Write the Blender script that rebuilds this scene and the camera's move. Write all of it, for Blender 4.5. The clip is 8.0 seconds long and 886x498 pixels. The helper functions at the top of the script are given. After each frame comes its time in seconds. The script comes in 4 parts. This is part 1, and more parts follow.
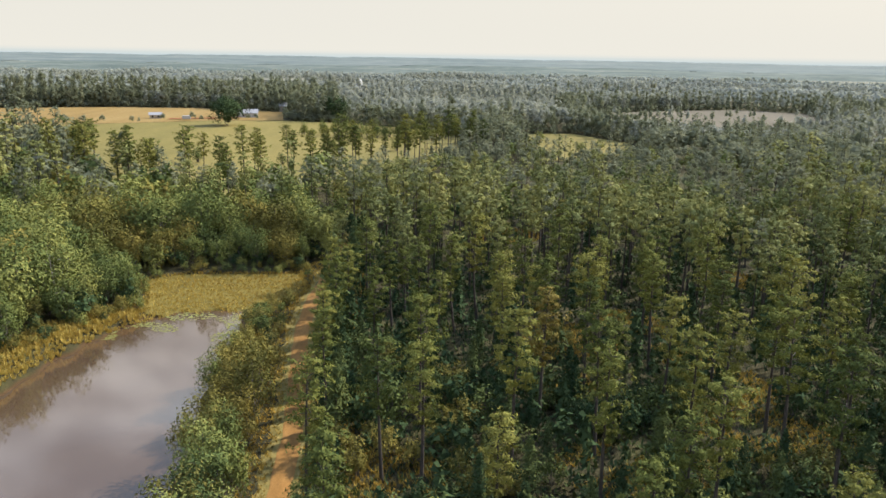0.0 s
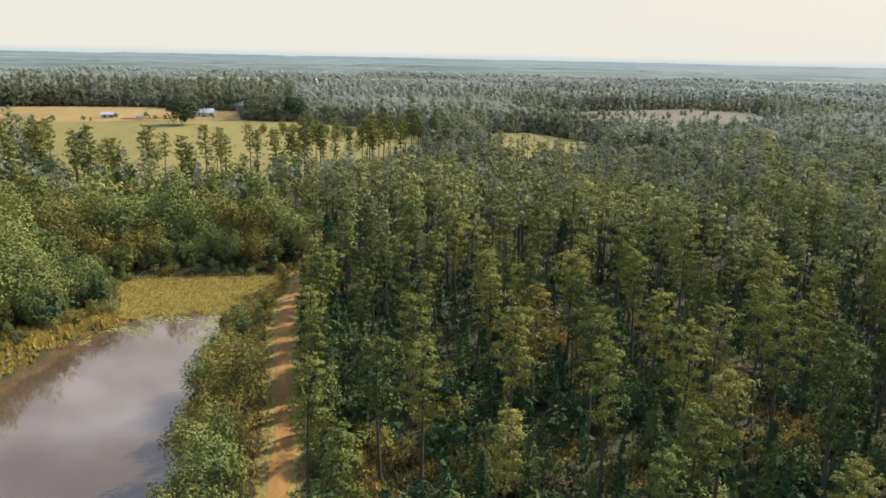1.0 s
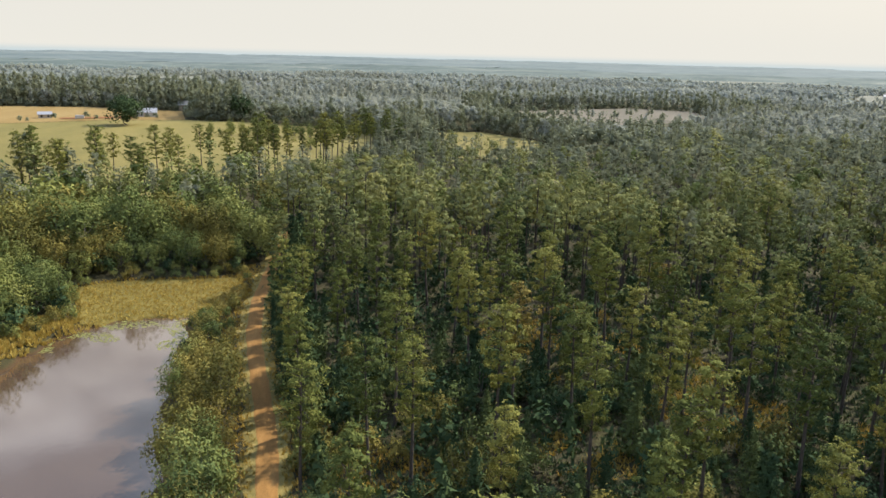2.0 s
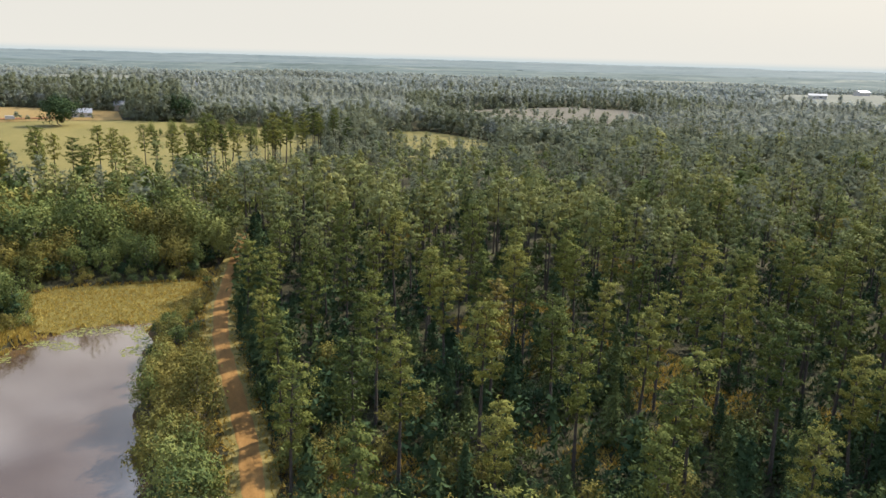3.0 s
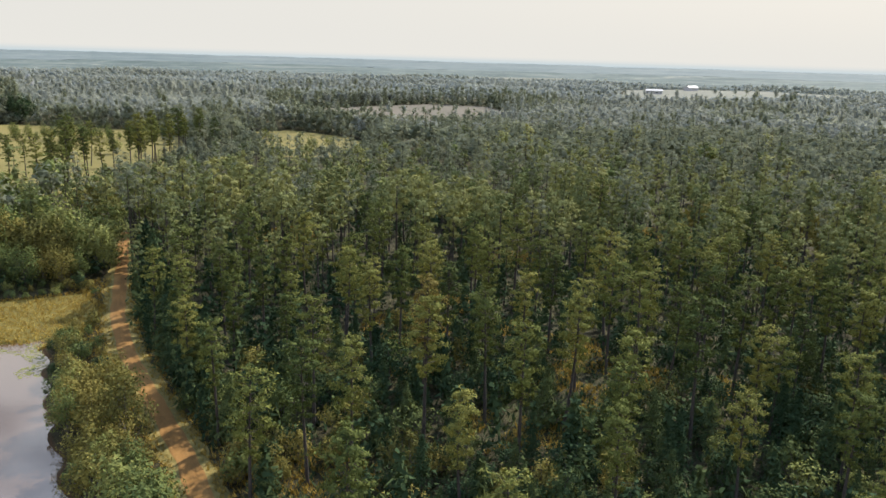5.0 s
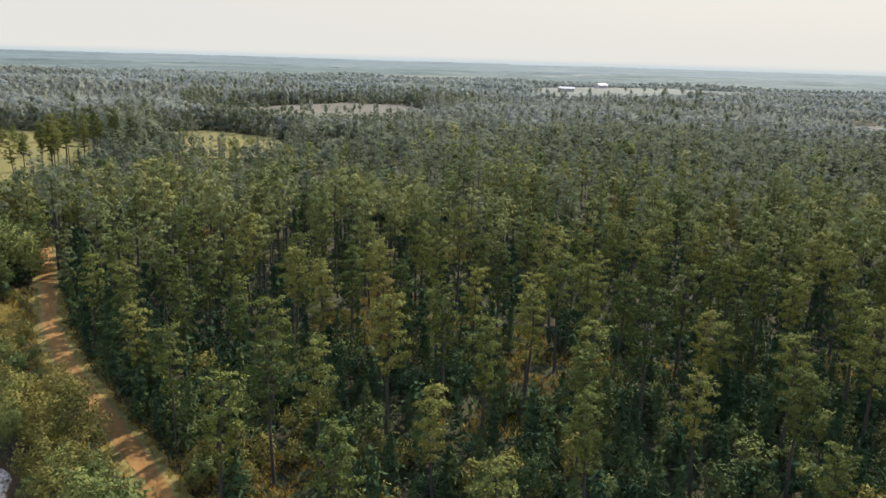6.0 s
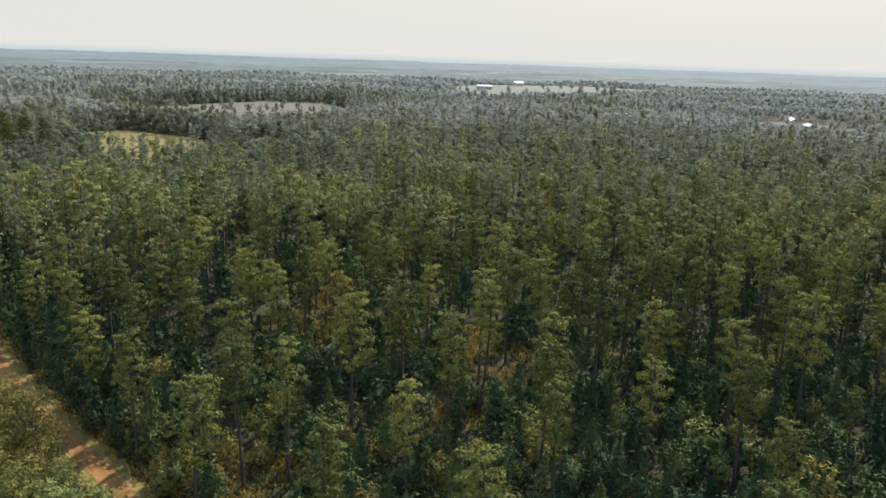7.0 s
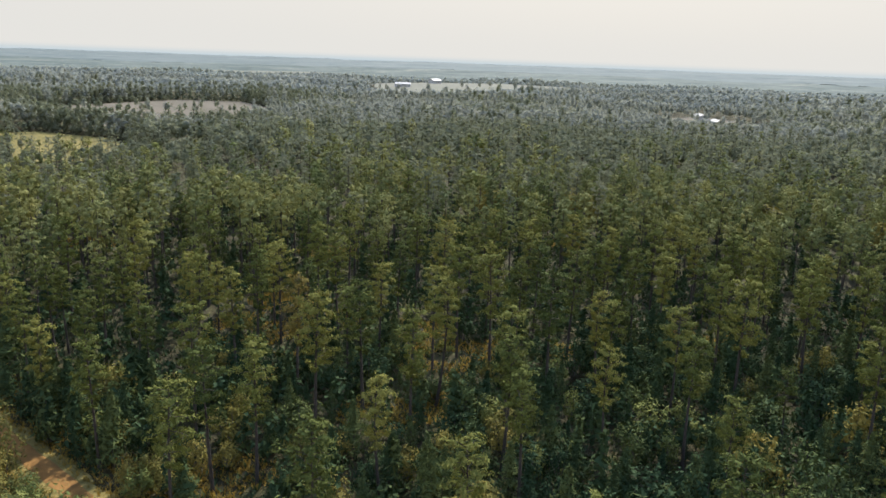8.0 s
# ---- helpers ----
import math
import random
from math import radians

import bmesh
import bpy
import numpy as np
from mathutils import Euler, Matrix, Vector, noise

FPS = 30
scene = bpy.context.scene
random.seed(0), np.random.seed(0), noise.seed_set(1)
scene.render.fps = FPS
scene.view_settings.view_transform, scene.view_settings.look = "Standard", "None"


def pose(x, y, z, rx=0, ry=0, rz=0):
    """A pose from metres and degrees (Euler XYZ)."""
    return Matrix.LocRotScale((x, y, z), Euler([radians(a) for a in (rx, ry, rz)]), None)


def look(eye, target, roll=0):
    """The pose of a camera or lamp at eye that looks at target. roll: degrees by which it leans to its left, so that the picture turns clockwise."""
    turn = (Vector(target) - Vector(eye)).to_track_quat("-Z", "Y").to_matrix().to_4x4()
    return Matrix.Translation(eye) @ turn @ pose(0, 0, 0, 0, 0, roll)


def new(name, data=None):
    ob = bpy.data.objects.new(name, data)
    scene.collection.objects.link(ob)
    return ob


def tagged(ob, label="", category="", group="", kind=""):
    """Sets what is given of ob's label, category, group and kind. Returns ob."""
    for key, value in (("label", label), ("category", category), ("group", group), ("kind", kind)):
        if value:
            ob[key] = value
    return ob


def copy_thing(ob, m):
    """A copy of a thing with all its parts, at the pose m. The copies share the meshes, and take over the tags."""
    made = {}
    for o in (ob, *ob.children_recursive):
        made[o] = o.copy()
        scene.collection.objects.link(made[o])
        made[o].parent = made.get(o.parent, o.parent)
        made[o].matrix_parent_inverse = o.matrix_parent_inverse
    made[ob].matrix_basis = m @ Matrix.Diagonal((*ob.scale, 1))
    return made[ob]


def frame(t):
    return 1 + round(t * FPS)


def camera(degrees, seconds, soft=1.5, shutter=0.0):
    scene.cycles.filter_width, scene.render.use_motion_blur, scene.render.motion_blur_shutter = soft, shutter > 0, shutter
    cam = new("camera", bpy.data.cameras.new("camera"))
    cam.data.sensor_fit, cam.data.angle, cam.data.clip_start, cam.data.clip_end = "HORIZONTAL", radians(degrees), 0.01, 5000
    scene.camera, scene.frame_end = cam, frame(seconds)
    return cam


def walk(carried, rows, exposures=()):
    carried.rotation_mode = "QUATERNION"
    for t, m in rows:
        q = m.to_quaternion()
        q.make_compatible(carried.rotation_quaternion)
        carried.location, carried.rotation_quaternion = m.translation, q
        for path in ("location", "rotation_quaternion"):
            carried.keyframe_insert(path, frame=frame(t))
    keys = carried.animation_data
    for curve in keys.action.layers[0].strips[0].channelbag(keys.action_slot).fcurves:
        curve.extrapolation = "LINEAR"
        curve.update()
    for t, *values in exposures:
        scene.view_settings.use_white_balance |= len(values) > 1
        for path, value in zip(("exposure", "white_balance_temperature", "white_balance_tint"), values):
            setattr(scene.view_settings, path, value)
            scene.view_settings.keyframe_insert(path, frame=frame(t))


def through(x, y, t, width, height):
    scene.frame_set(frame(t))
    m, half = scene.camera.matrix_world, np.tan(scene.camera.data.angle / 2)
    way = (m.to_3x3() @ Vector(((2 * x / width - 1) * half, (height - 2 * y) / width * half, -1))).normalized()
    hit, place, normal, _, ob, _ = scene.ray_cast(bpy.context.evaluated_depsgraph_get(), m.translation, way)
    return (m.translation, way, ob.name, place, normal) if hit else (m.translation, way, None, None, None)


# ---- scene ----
# ================= camera and its flight =================
cam = camera(59.76, 8.0, soft=1.55)
ROWS = [
    (0.0, -0.000, -0.000, 45.215, 75.755, -0.911, -0.000),
    (0.5, -2.234, -0.018, 45.175, 75.760, -1.035, -1.727),
    (1.0, -4.493, -0.044, 45.142, 75.774, -1.148, -3.493),
    (1.5, -6.682, -0.068, 45.139, 75.792, -1.267, -5.538),
    (3.0, -13.552, 0.056, 45.176, 75.870, -1.543, -12.300),
    (3.5, -15.821, 0.245, 45.194, 75.904, -1.579, -14.733),
    (4.0, -18.007, 0.483, 45.221, 75.930, -1.618, -17.461),
    (4.5, -20.284, 0.768, 45.255, 75.946, -1.625, -20.272),
    (6.0, -27.412, 2.061, 45.394, 76.015, -1.705, -29.622),
    (6.5, -29.869, 2.580, 45.514, 76.022, -1.796, -32.788),
    (7.0, -32.396, 3.145, 45.689, 76.036, -1.873, -35.812),
    (7.5, -34.935, 3.725, 45.912, 76.033, -1.936, -38.932),
    (8.0, -37.484, 4.326, 46.164, 76.041, -1.978, -42.031),
]
walk(cam, [(t, pose(x, y, z, rx, ry, rz)) for t, x, y, z, rx, ry, rz in ROWS],
     exposures=((0.0, 0.67, 6260, 10), (4.0, 0.63, 6110, 11), (8.0, 0.57, 5980, 12)))

# ================= world, sun, exposure =================
SUN_AZ, SUN_EL = radians(57.0), radians(40.0)      # clockwise from +y; above the horizon
world = bpy.data.worlds.new("hazy_sky")
scene.world = world
world.use_nodes = True
wt = world.node_tree
wt.nodes.clear()


def link(tree, a, b):
    tree.links.new(a, b)


def ramp_node(tree, stops, fac=None, interpolation="LINEAR"):
    n = tree.nodes.new("ShaderNodeValToRGB")
    n.color_ramp.interpolation = interpolation
    while len(n.color_ramp.elements) < len(stops):
        n.color_ramp.elements.new(0.5)
    for e, (p, c) in zip(n.color_ramp.elements, stops):
        e.position, e.color = p, (*c, 1.0) if len(c) == 3 else c
    if fac is not None:
        link(tree, fac, n.inputs["Fac"])
    return n


def math_node(tree, op, a, b=0.0, clamp=False):
    n = tree.nodes.new("ShaderNodeMath")
    n.operation, n.use_clamp = op, clamp
    for i, v in enumerate((a, b)):
        if hasattr(v, "links"):
            link(tree, v, n.inputs[i])
        else:
            n.inputs[i].default_value = v
    return n.outputs[0]


def mix_color(tree, fac, a, b, blend="MIX"):
    n = tree.nodes.new("ShaderNodeMix")
    n.data_type, n.blend_type = "RGBA", blend
    for s, v in ((n.inputs[0], fac), (n.inputs[6], a), (n.inputs[7], b)):
        if hasattr(v, "links"):
            link(tree, v, s)
        else:
            s.default_value = v if isinstance(v, float) else (*v, 1.0)
    return n.outputs[2]


def noise_node(tree, vector, scale, detail=4.0, rough=0.55, distortion=0.0):
    n = tree.nodes.new("ShaderNodeTexNoise")
    n.inputs["Scale"].default_value, n.inputs["Detail"].default_value = scale, detail
    n.inputs["Roughness"].default_value, n.inputs["Distortion"].default_value = rough, distortion
    if vector is not None:
        link(tree, vector, n.inputs["Vector"])
    return n


sky = wt.nodes.new("ShaderNodeTexSky")
sky.sky_type = "NISHITA"
sky.sun_disc = False
sky.sun_elevation, sky.sun_rotation = SUN_EL, SUN_AZ
sky.dust_density, sky.air_density = 6.0, 1.4
bg_sky = wt.nodes.new("ShaderNodeBackground")
bg_sky.inputs["Strength"].default_value = 0.07
link(wt, sky.outputs[0], bg_sky.inputs["Color"])
coords = wt.nodes.new("ShaderNodeTexCoord")
split = wt.nodes.new("ShaderNodeSeparateXYZ")
link(wt, coords.outputs["Generated"], split.inputs[0])
# haze and thin cloud: pale cream at the horizon, greyer and broken higher up
haze = ramp_node(wt, [(0.0, (0.625, 0.592, 0.515)), (0.08, (0.595, 0.565, 0.495)), (0.28, (0.575, 0.572, 0.560)), (0.6, (0.40, 0.50, 0.70)), (1.0, (0.29, 0.46, 0.88))], split.outputs[2])
stretch = wt.nodes.new("ShaderNodeMapping")
stretch.inputs["Scale"].default_value = (1.0, 1.0, 2.6)
link(wt, coords.outputs["Generated"], stretch.inputs["Vector"])
clouds = noise_node(wt, stretch.outputs[0], 4.6, 6.0, 0.52, 0.3)
cloud_ramp = ramp_node(wt, [(0.40, (0.55, 0.56, 0.59)), (0.50, (0.95, 0.94, 0.94)), (0.58, (1.65, 1.58, 1.5))], clouds.outputs["Fac"])
above = math_node(wt, "MULTIPLY", math_node(wt, "SUBTRACT", split.outputs[2], 0.10), 8.0, clamp=True)
clouded = mix_color(wt, above, haze.outputs[0], mix_color(wt, 1.0, haze.outputs[0], cloud_ramp.outputs[0], "MULTIPLY"))
bg_haze = wt.nodes.new("ShaderNodeBackground")
bg_haze.inputs["Strength"].default_value = 1.0
link(wt, clouded, bg_haze.inputs["Color"])
mix_bg = wt.nodes.new("ShaderNodeMixShader")
mix_bg.inputs[0].default_value = 0.88
link(wt, bg_sky.outputs[0], mix_bg.inputs[1])
link(wt, bg_haze.outputs[0], mix_bg.inputs[2])
world_out = wt.nodes.new("ShaderNodeOutputWorld")
link(wt, mix_bg.outputs[0], world_out.inputs["Surface"])

sun_data = bpy.data.lights.new("sun", "SUN")
sun_data.energy, sun_data.angle, sun_data.color = 5.0, radians(0.9), (1.0, 0.92, 0.78)
sun = new("sun", sun_data)
to_sun = Vector((math.sin(SUN_AZ) * math.cos(SUN_EL), math.cos(SUN_AZ) * math.cos(SUN_EL), math.sin(SUN_EL)))
sun.matrix_world = look(to_sun * 100, (0, 0, 0))


# ================= materials =================
def material(name):
    m = bpy.data.materials.new(name)
    m.use_nodes = True
    t = m.node_tree
    t.nodes.clear()
    out = t.nodes.new("ShaderNodeOutputMaterial")
    b = t.nodes.new("ShaderNodeBsdfPrincipled")
    link(t, b.outputs[0], out.inputs["Surface"])
    return m, t, b, out


def position(t):
    return t.nodes.new("ShaderNodeNewGeometry").outputs["Position"]


def bump(t, b, height, strength, distance):
    n = t.nodes.new("ShaderNodeBump")
    n.inputs["Strength"].default_value, n.inputs["Distance"].default_value = strength, distance
    link(t, height, n.inputs["Height"])
    link(t, n.outputs[0], b.inputs["Normal"])


def foliage(name, dark, mid, light, through=0.05, by_object=True, spread=0.68):
    """Leaves or needles: a tint for each plant, a shade for each leaf, and light that passes through."""
    m, t, b, out = material(name)
    geo = t.nodes.new("ShaderNodeNewGeometry")
    if by_object:
        tint = t.nodes.new("ShaderNodeObjectInfo").outputs["Random"]
    else:
        a = t.nodes.new("ShaderNodeAttribute")
        a.attribute_name = "tint"
        tint = a.outputs["Fac"]
    mixed = math_node(t, "ADD", math_node(t, "MULTIPLY", tint, spread), math_node(t, "MULTIPLY", geo.outputs["Random Per Island"], 1.0 - spread))
    col = ramp_node(t, [(0.1, dark), (0.5, mid), (0.92, light)], mixed).outputs[0]
    link(t, col, b.inputs["Base Color"])
    b.inputs["Roughness"].default_value = 0.7
    b.inputs["Specular IOR Level"].default_value = 0.02
    tr = t.nodes.new("ShaderNodeBsdfTranslucent")
    link(t, mix_color(t, 0.12, col, (0.20, 0.22, 0.03)), tr.inputs["Color"])
    ms = t.nodes.new("ShaderNodeMixShader")
    ms.inputs[0].default_value = through
    link(t, b.outputs[0], ms.inputs[1])
    link(t, tr.outputs[0], ms.inputs[2])
    link(t, ms.outputs[0], out.inputs["Surface"])
    return m


PINE = ((0.058, 0.080, 0.025), (0.152, 0.164, 0.041), (0.262, 0.244, 0.061))
BROAD = ((0.070, 0.100, 0.037), (0.150, 0.174, 0.052), (0.262, 0.260, 0.076))
OLIVE = ((0.100, 0.098, 0.030), (0.182, 0.160, 0.042), (0.280, 0.226, 0.060))
SAPLING = ((0.025, 0.048, 0.024), (0.052, 0.080, 0.034), (0.130, 0.148, 0.046))
m_pine = foliage("pine_needles", *PINE)
# lighter, bluer copy of the near needles, imitating haze over the middle distance
m_pine_wood = foliage("pine_needles_of_the_wood", (0.096, 0.120, 0.052), (0.198, 0.212, 0.077), (0.326, 0.308, 0.106), through=0.12, by_object=False, spread=0.8)
m_broad = foliage("broad_leaves", *BROAD, through=0.12)
m_broad_wood = foliage("broad_leaves_of_the_wood", *BROAD, through=0.12, by_object=False)
m_olive = foliage("yellowing_leaves", *OLIVE, through=0.14)
m_olive_wood = foliage("yellowing_leaves_of_the_wood", *OLIVE, through=0.14, by_object=False)
m_sapling = foliage("young_needles", *SAPLING)
m_sapling_wood = foliage("undergrowth_leaves", *SAPLING, by_object=False, spread=0.7)
m_gold_pine = foliage("yellowed_needles", (0.12, 0.10, 0.03), (0.19, 0.15, 0.04), (0.28, 0.22, 0.06))
m_marsh = foliage("marsh_grass", (0.29, 0.185, 0.046), (0.42, 0.305, 0.072), (0.52, 0.41, 0.115), through=0.3, by_object=False)
m_grass = foliage("dry_grass", (0.22, 0.145, 0.032), (0.36, 0.24, 0.048), (0.48, 0.335, 0.075), through=0.35, by_object=False)
# base colours paled and greyed with distance to imitate haze
m_mid = foliage("hazed_leaves", (0.164, 0.182, 0.116), (0.212, 0.228, 0.146), (0.262, 0.268, 0.174), through=0.42, by_object=False, spread=0.8)
m_far = foliage("far_hazed_leaves", (0.280, 0.298, 0.246), (0.316, 0.330, 0.272), (0.352, 0.360, 0.298), through=0.5, by_object=False, spread=0.85)
m_farther = foliage("farther_hazed_leaves", (0.318, 0.346, 0.306), (0.350, 0.374, 0.330), (0.380, 0.396, 0.350), through=0.5, by_object=False, spread=0.88)


def bark(name, a, b_, scale):
    m, t, b, out = material(name)
    p = t.nodes.new("ShaderNodeTexCoord").outputs["Object"]
    mp = t.nodes.new("ShaderNodeMapping")
    mp.inputs["Scale"].default_value = (1, 1, 0.18)
    link(t, p, mp.inputs["Vector"])
    n = noise_node(t, mp.outputs[0], scale, 5.0)
    link(t, ramp_node(t, [(0.3, a), (0.7, b_)], n.outputs["Fac"]).outputs[0], b.inputs["Base Color"])
    b.inputs["Roughness"].default_value = 0.9
    bump(t, b, n.outputs["Fac"], 0.8, 0.05)
    return m


m_bark = bark("pine_bark", (0.028, 0.024, 0.020), (0.095, 0.074, 0.058), 9.0)
m_bark_grey = bark("grey_bark", (0.05, 0.045, 0.04), (0.17, 0.15, 0.13), 8.0)


def ground_material():
    m, t, b, out = material("forest_floor")
    p = position(t)
    big = noise_node(t, p, 0.055, 5.0, 0.6)
    mid = noise_node(t, p, 0.35, 5.0, 0.6, 0.4)
    fine = noise_node(t, p, 3.5, 6.0, 0.7)
    litter = ramp_node(t, [(0.3, (0.030, 0.029, 0.014)), (0.55, (0.052, 0.046, 0.021)), (0.75, (0.095, 0.064, 0.028))], fine.outputs["Fac"])
    grass = ramp_node(t, [(0.3, (0.046, 0.054, 0.020)), (0.7, (0.115, 0.098, 0.034))], fine.outputs["Fac"])
    sel = ramp_node(t, [(0.50, (0, 0, 0)), (0.64, (1, 1, 1))], math_node(t, "ADD", math_node(t, "MULTIPLY", big.outputs["Fac"], 0.45), math_node(t, "MULTIPLY", mid.outputs["Fac"], 0.55)))
    c = mix_color(t, sel.outputs[0], litter.outputs[0], grass.outputs[0])
    sp = t.nodes.new("ShaderNodeSeparateXYZ")
    link(t, p, sp.inputs[0])
    level = math_node(t, "ADD", sp.outputs[2], math_node(t, "MULTIPLY", mid.outputs["Fac"], 0.5))
    wet = ramp_node(t, [(0.42, (1, 1, 1)), (0.72, (0, 0, 0))], level)
    mud = ramp_node(t, [(0.3, (0.045, 0.028, 0.014)), (0.7, (0.115, 0.068, 0.03))], fine.outputs["Fac"])
    c = mix_color(t, wet.outputs[0], c, mud.outputs[0])
    link(t, c, b.inputs["Base Color"])
    b.inputs["Roughness"].default_value = 0.95
    b.inputs["Specular IOR Level"].default_value = 0.15
    bump(t, b, fine.outputs["Fac"], 1.0, 0.25)
    return m


def soil_material(name, stops, scale, fine_scale, relief, streak=None):
    m, t, b, out = material(name)
    p = position(t)
    v = p
    if streak:
        mp = t.nodes.new("ShaderNodeMapping")
        mp.inputs["Rotation"].default_value = (0, 0, radians(streak[0]))
        mp.inputs["Scale"].default_value = (streak[1], streak[2], 1)
        link(t, p, mp.inputs["Vector"])
        v = mp.outputs[0]
    a = noise_node(t, v, scale, 6.0, 0.62, 0.3)
    f = noise_node(t, p, fine_scale, 5.0, 0.7)
    fac = math_node(t, "ADD", math_node(t, "MULTIPLY", a.outputs["Fac"], 0.65), math_node(t, "MULTIPLY", f.outputs["Fac"], 0.35))
    link(t, ramp_node(t, stops, fac).outputs[0], b.inputs["Base Color"])
    b.inputs["Roughness"].default_value = 0.95
    b.inputs["Specular IOR Level"].default_value = 0.15
    bump(t, b, f.outputs["Fac"], 0.8, relief)
    return m


def water_material():
    m, t, b, out = material("pond_water")
    p = position(t)
    n = noise_node(t, p, 0.09, 3.0)
    link(t, ramp_node(t, [(0.3, (0.075, 0.045, 0.028)), (0.7, (0.10, 0.065, 0.042))], n.outputs["Fac"]).outputs[0], b.inputs["Base Color"])
    b.inputs["Roughness"].default_value = 0.4
    b.inputs["Specular IOR Level"].default_value = 0.0
    g = t.nodes.new("ShaderNodeBsdfGlossy")
    g.inputs["Roughness"].default_value = 0.06
    g.inputs["Color"].default_value = (0.97, 0.93, 0.86, 1)
    rip = noise_node(t, p, 0.8, 4.0, 0.6)
    bm_ = t.nodes.new("ShaderNodeBump")
    bm_.inputs["Strength"].default_value, bm_.inputs["Distance"].default_value = 0.06, 0.05
    link(t, rip.outputs["Fac"], bm_.inputs["Height"])
    link(t, bm_.outputs[0], g.inputs["Normal"])
    fres = t.nodes.new("ShaderNodeFresnel")
    fres.inputs["IOR"].default_value = 2.7
    ms = t.nodes.new("ShaderNodeMixShader")
    link(t, fres.outputs[0], ms.inputs[0])
    link(t, b.outputs[0], ms.inputs[1])
    link(t, g.outputs[0], ms.inputs[2])
    link(t, ms.outputs[0], out.inputs["Surface"])
    return m


def plain(name, color, rough=0.7, metal=0.0, grain=0.25, scale=2.0):
    m, t, b, out = material(name)
    n = noise_node(t, position(t), scale, 5.0)
    lo, hi = tuple(c * (1 - grain) for c in color), tuple(min(1.0, c * (1 + grain)) for c in color)
    link(t, ramp_node(t, [(0.3, lo), (0.7, hi)], n.outputs["Fac"]).outputs[0], b.inputs["Base Color"])
    b.inputs["Roughness"].default_value, b.inputs["Metallic"].default_value = rough, metal
    return m


m_ground = ground_material()
m_road = soil_material("orange_clay", [(0.3, (0.145, 0.080, 0.025)), (0.5, (0.262, 0.134, 0.038)), (0.7, (0.360, 0.200, 0.064))], 0.5, 4.0, 0.05, (2, 1.0, 0.25))
m_verge = soil_material("grassy_verge", [(0.3, (0.10, 0.095, 0.03)), (0.5, (0.22, 0.17, 0.05)), (0.7, (0.33, 0.24, 0.08))], 0.8, 5.0, 0.12)
m_hay = soil_material("ripe_hay", [(0.3, (0.185, 0.118, 0.036)), (0.5, (0.245, 0.163, 0.055)), (0.7, (0.30, 0.215, 0.085))], 0.05, 0.6, 0.15, (20, 1.0, 0.12))
m_meadow = soil_material("green_meadow", [(0.3, (0.115, 0.105, 0.033)), (0.5, (0.180, 0.150, 0.045)), (0.7, (0.255, 0.200, 0.062))], 0.022, 0.5, 0.15, (-15, 1.0, 0.3))
m_fallow = soil_material("fallow_soil", [(0.3, (0.104, 0.086, 0.060)), (0.5, (0.131, 0.116, 0.083)), (0.7, (0.166, 0.140, 0.102))], 0.04, 0.5, 0.1, (30, 1.0, 0.1))
m_reed_bed = soil_material("reed_bed", [(0.3, (0.095, 0.070, 0.022)), (0.5, (0.165, 0.132, 0.032)), (0.7, (0.22, 0.165, 0.044))], 0.25, 2.0, 0.15)
m_pale = soil_material("pale_stubble", [(0.3, (0.14, 0.145, 0.105)), (0.7, (0.195, 0.190, 0.145))], 0.02, 0.3, 0.1)
# both canopy rings carry haze in their base colour, the farther one more
m_canopy = soil_material("hazed_canopy", [(0.40, (0.078, 0.102, 0.090)), (0.5, (0.112, 0.138, 0.120)), (0.58, (0.152, 0.174, 0.148)), (0.66, (0.235, 0.235, 0.185))], 0.0045, 0.02, 1.2, (12, 0.9, 1.6))
m_canopy_pale = soil_material("horizon_hazed_canopy", [(0.40, (0.108, 0.138, 0.132)), (0.5, (0.138, 0.166, 0.156)), (0.58, (0.164, 0.188, 0.174)), (0.66, (0.215, 0.225, 0.200))], 0.0025, 0.01, 1.2, (12, 0.9, 1.6))
m_mud = soil_material("wet_mud", [(0.3, (0.06, 0.04, 0.022)), (0.7, (0.15, 0.09, 0.045))], 0.4, 3.0, 0.08)
m_clay = soil_material("red_tilled_soil", [(0.3, (0.20, 0.07, 0.03)), (0.7, (0.34, 0.13, 0.06))], 0.3, 2.0, 0.1)
m_water = water_material()
m_white_roof = plain("white_metal_roof", (0.32, 0.32, 0.31), 0.6)
m_grey_roof = plain("grey_shingle_roof", (0.30, 0.30, 0.31), 0.8)
m_white_wall = plain("white_boards", (0.50, 0.49, 0.47), 0.7)
m_tan_wall = plain("tan_boards", (0.42, 0.36, 0.28), 0.7)
m_red_wall = plain("rust_red_boards", (0.27, 0.085, 0.05), 0.8)
m_dark = plain("dark_window_glass", (0.03, 0.035, 0.04), 0.15)
m_weed = plain("pond_weed_leaf", (0.17, 0.17, 0.035), 0.6)
m_snag = plain("bleached_dead_wood", (0.34, 0.31, 0.27), 0.85)


# ================= the plan =================
POND = [(-35, 129), (-44.5, 128.8), (-49.6, 125.3), (-53, 118.3), (-55.3, 113.2), (-57.6, 102), (-58.6, 95), (-62, 78), (-67, 55), (-66, 25),
        (-58, 0), (-42, -8), (-28, 8), (-24.5, 35), (-25.5, 62), (-28.5, 76), (-31, 90), (-32.5, 103), (-33.5, 119)]
MARSH = [(-34, 127), (-44, 127.5), (-51, 127), (-54, 137), (-59, 147), (-51.5, 151), (-41, 151.8), (-29, 153), (-26, 142), (-29, 132)]
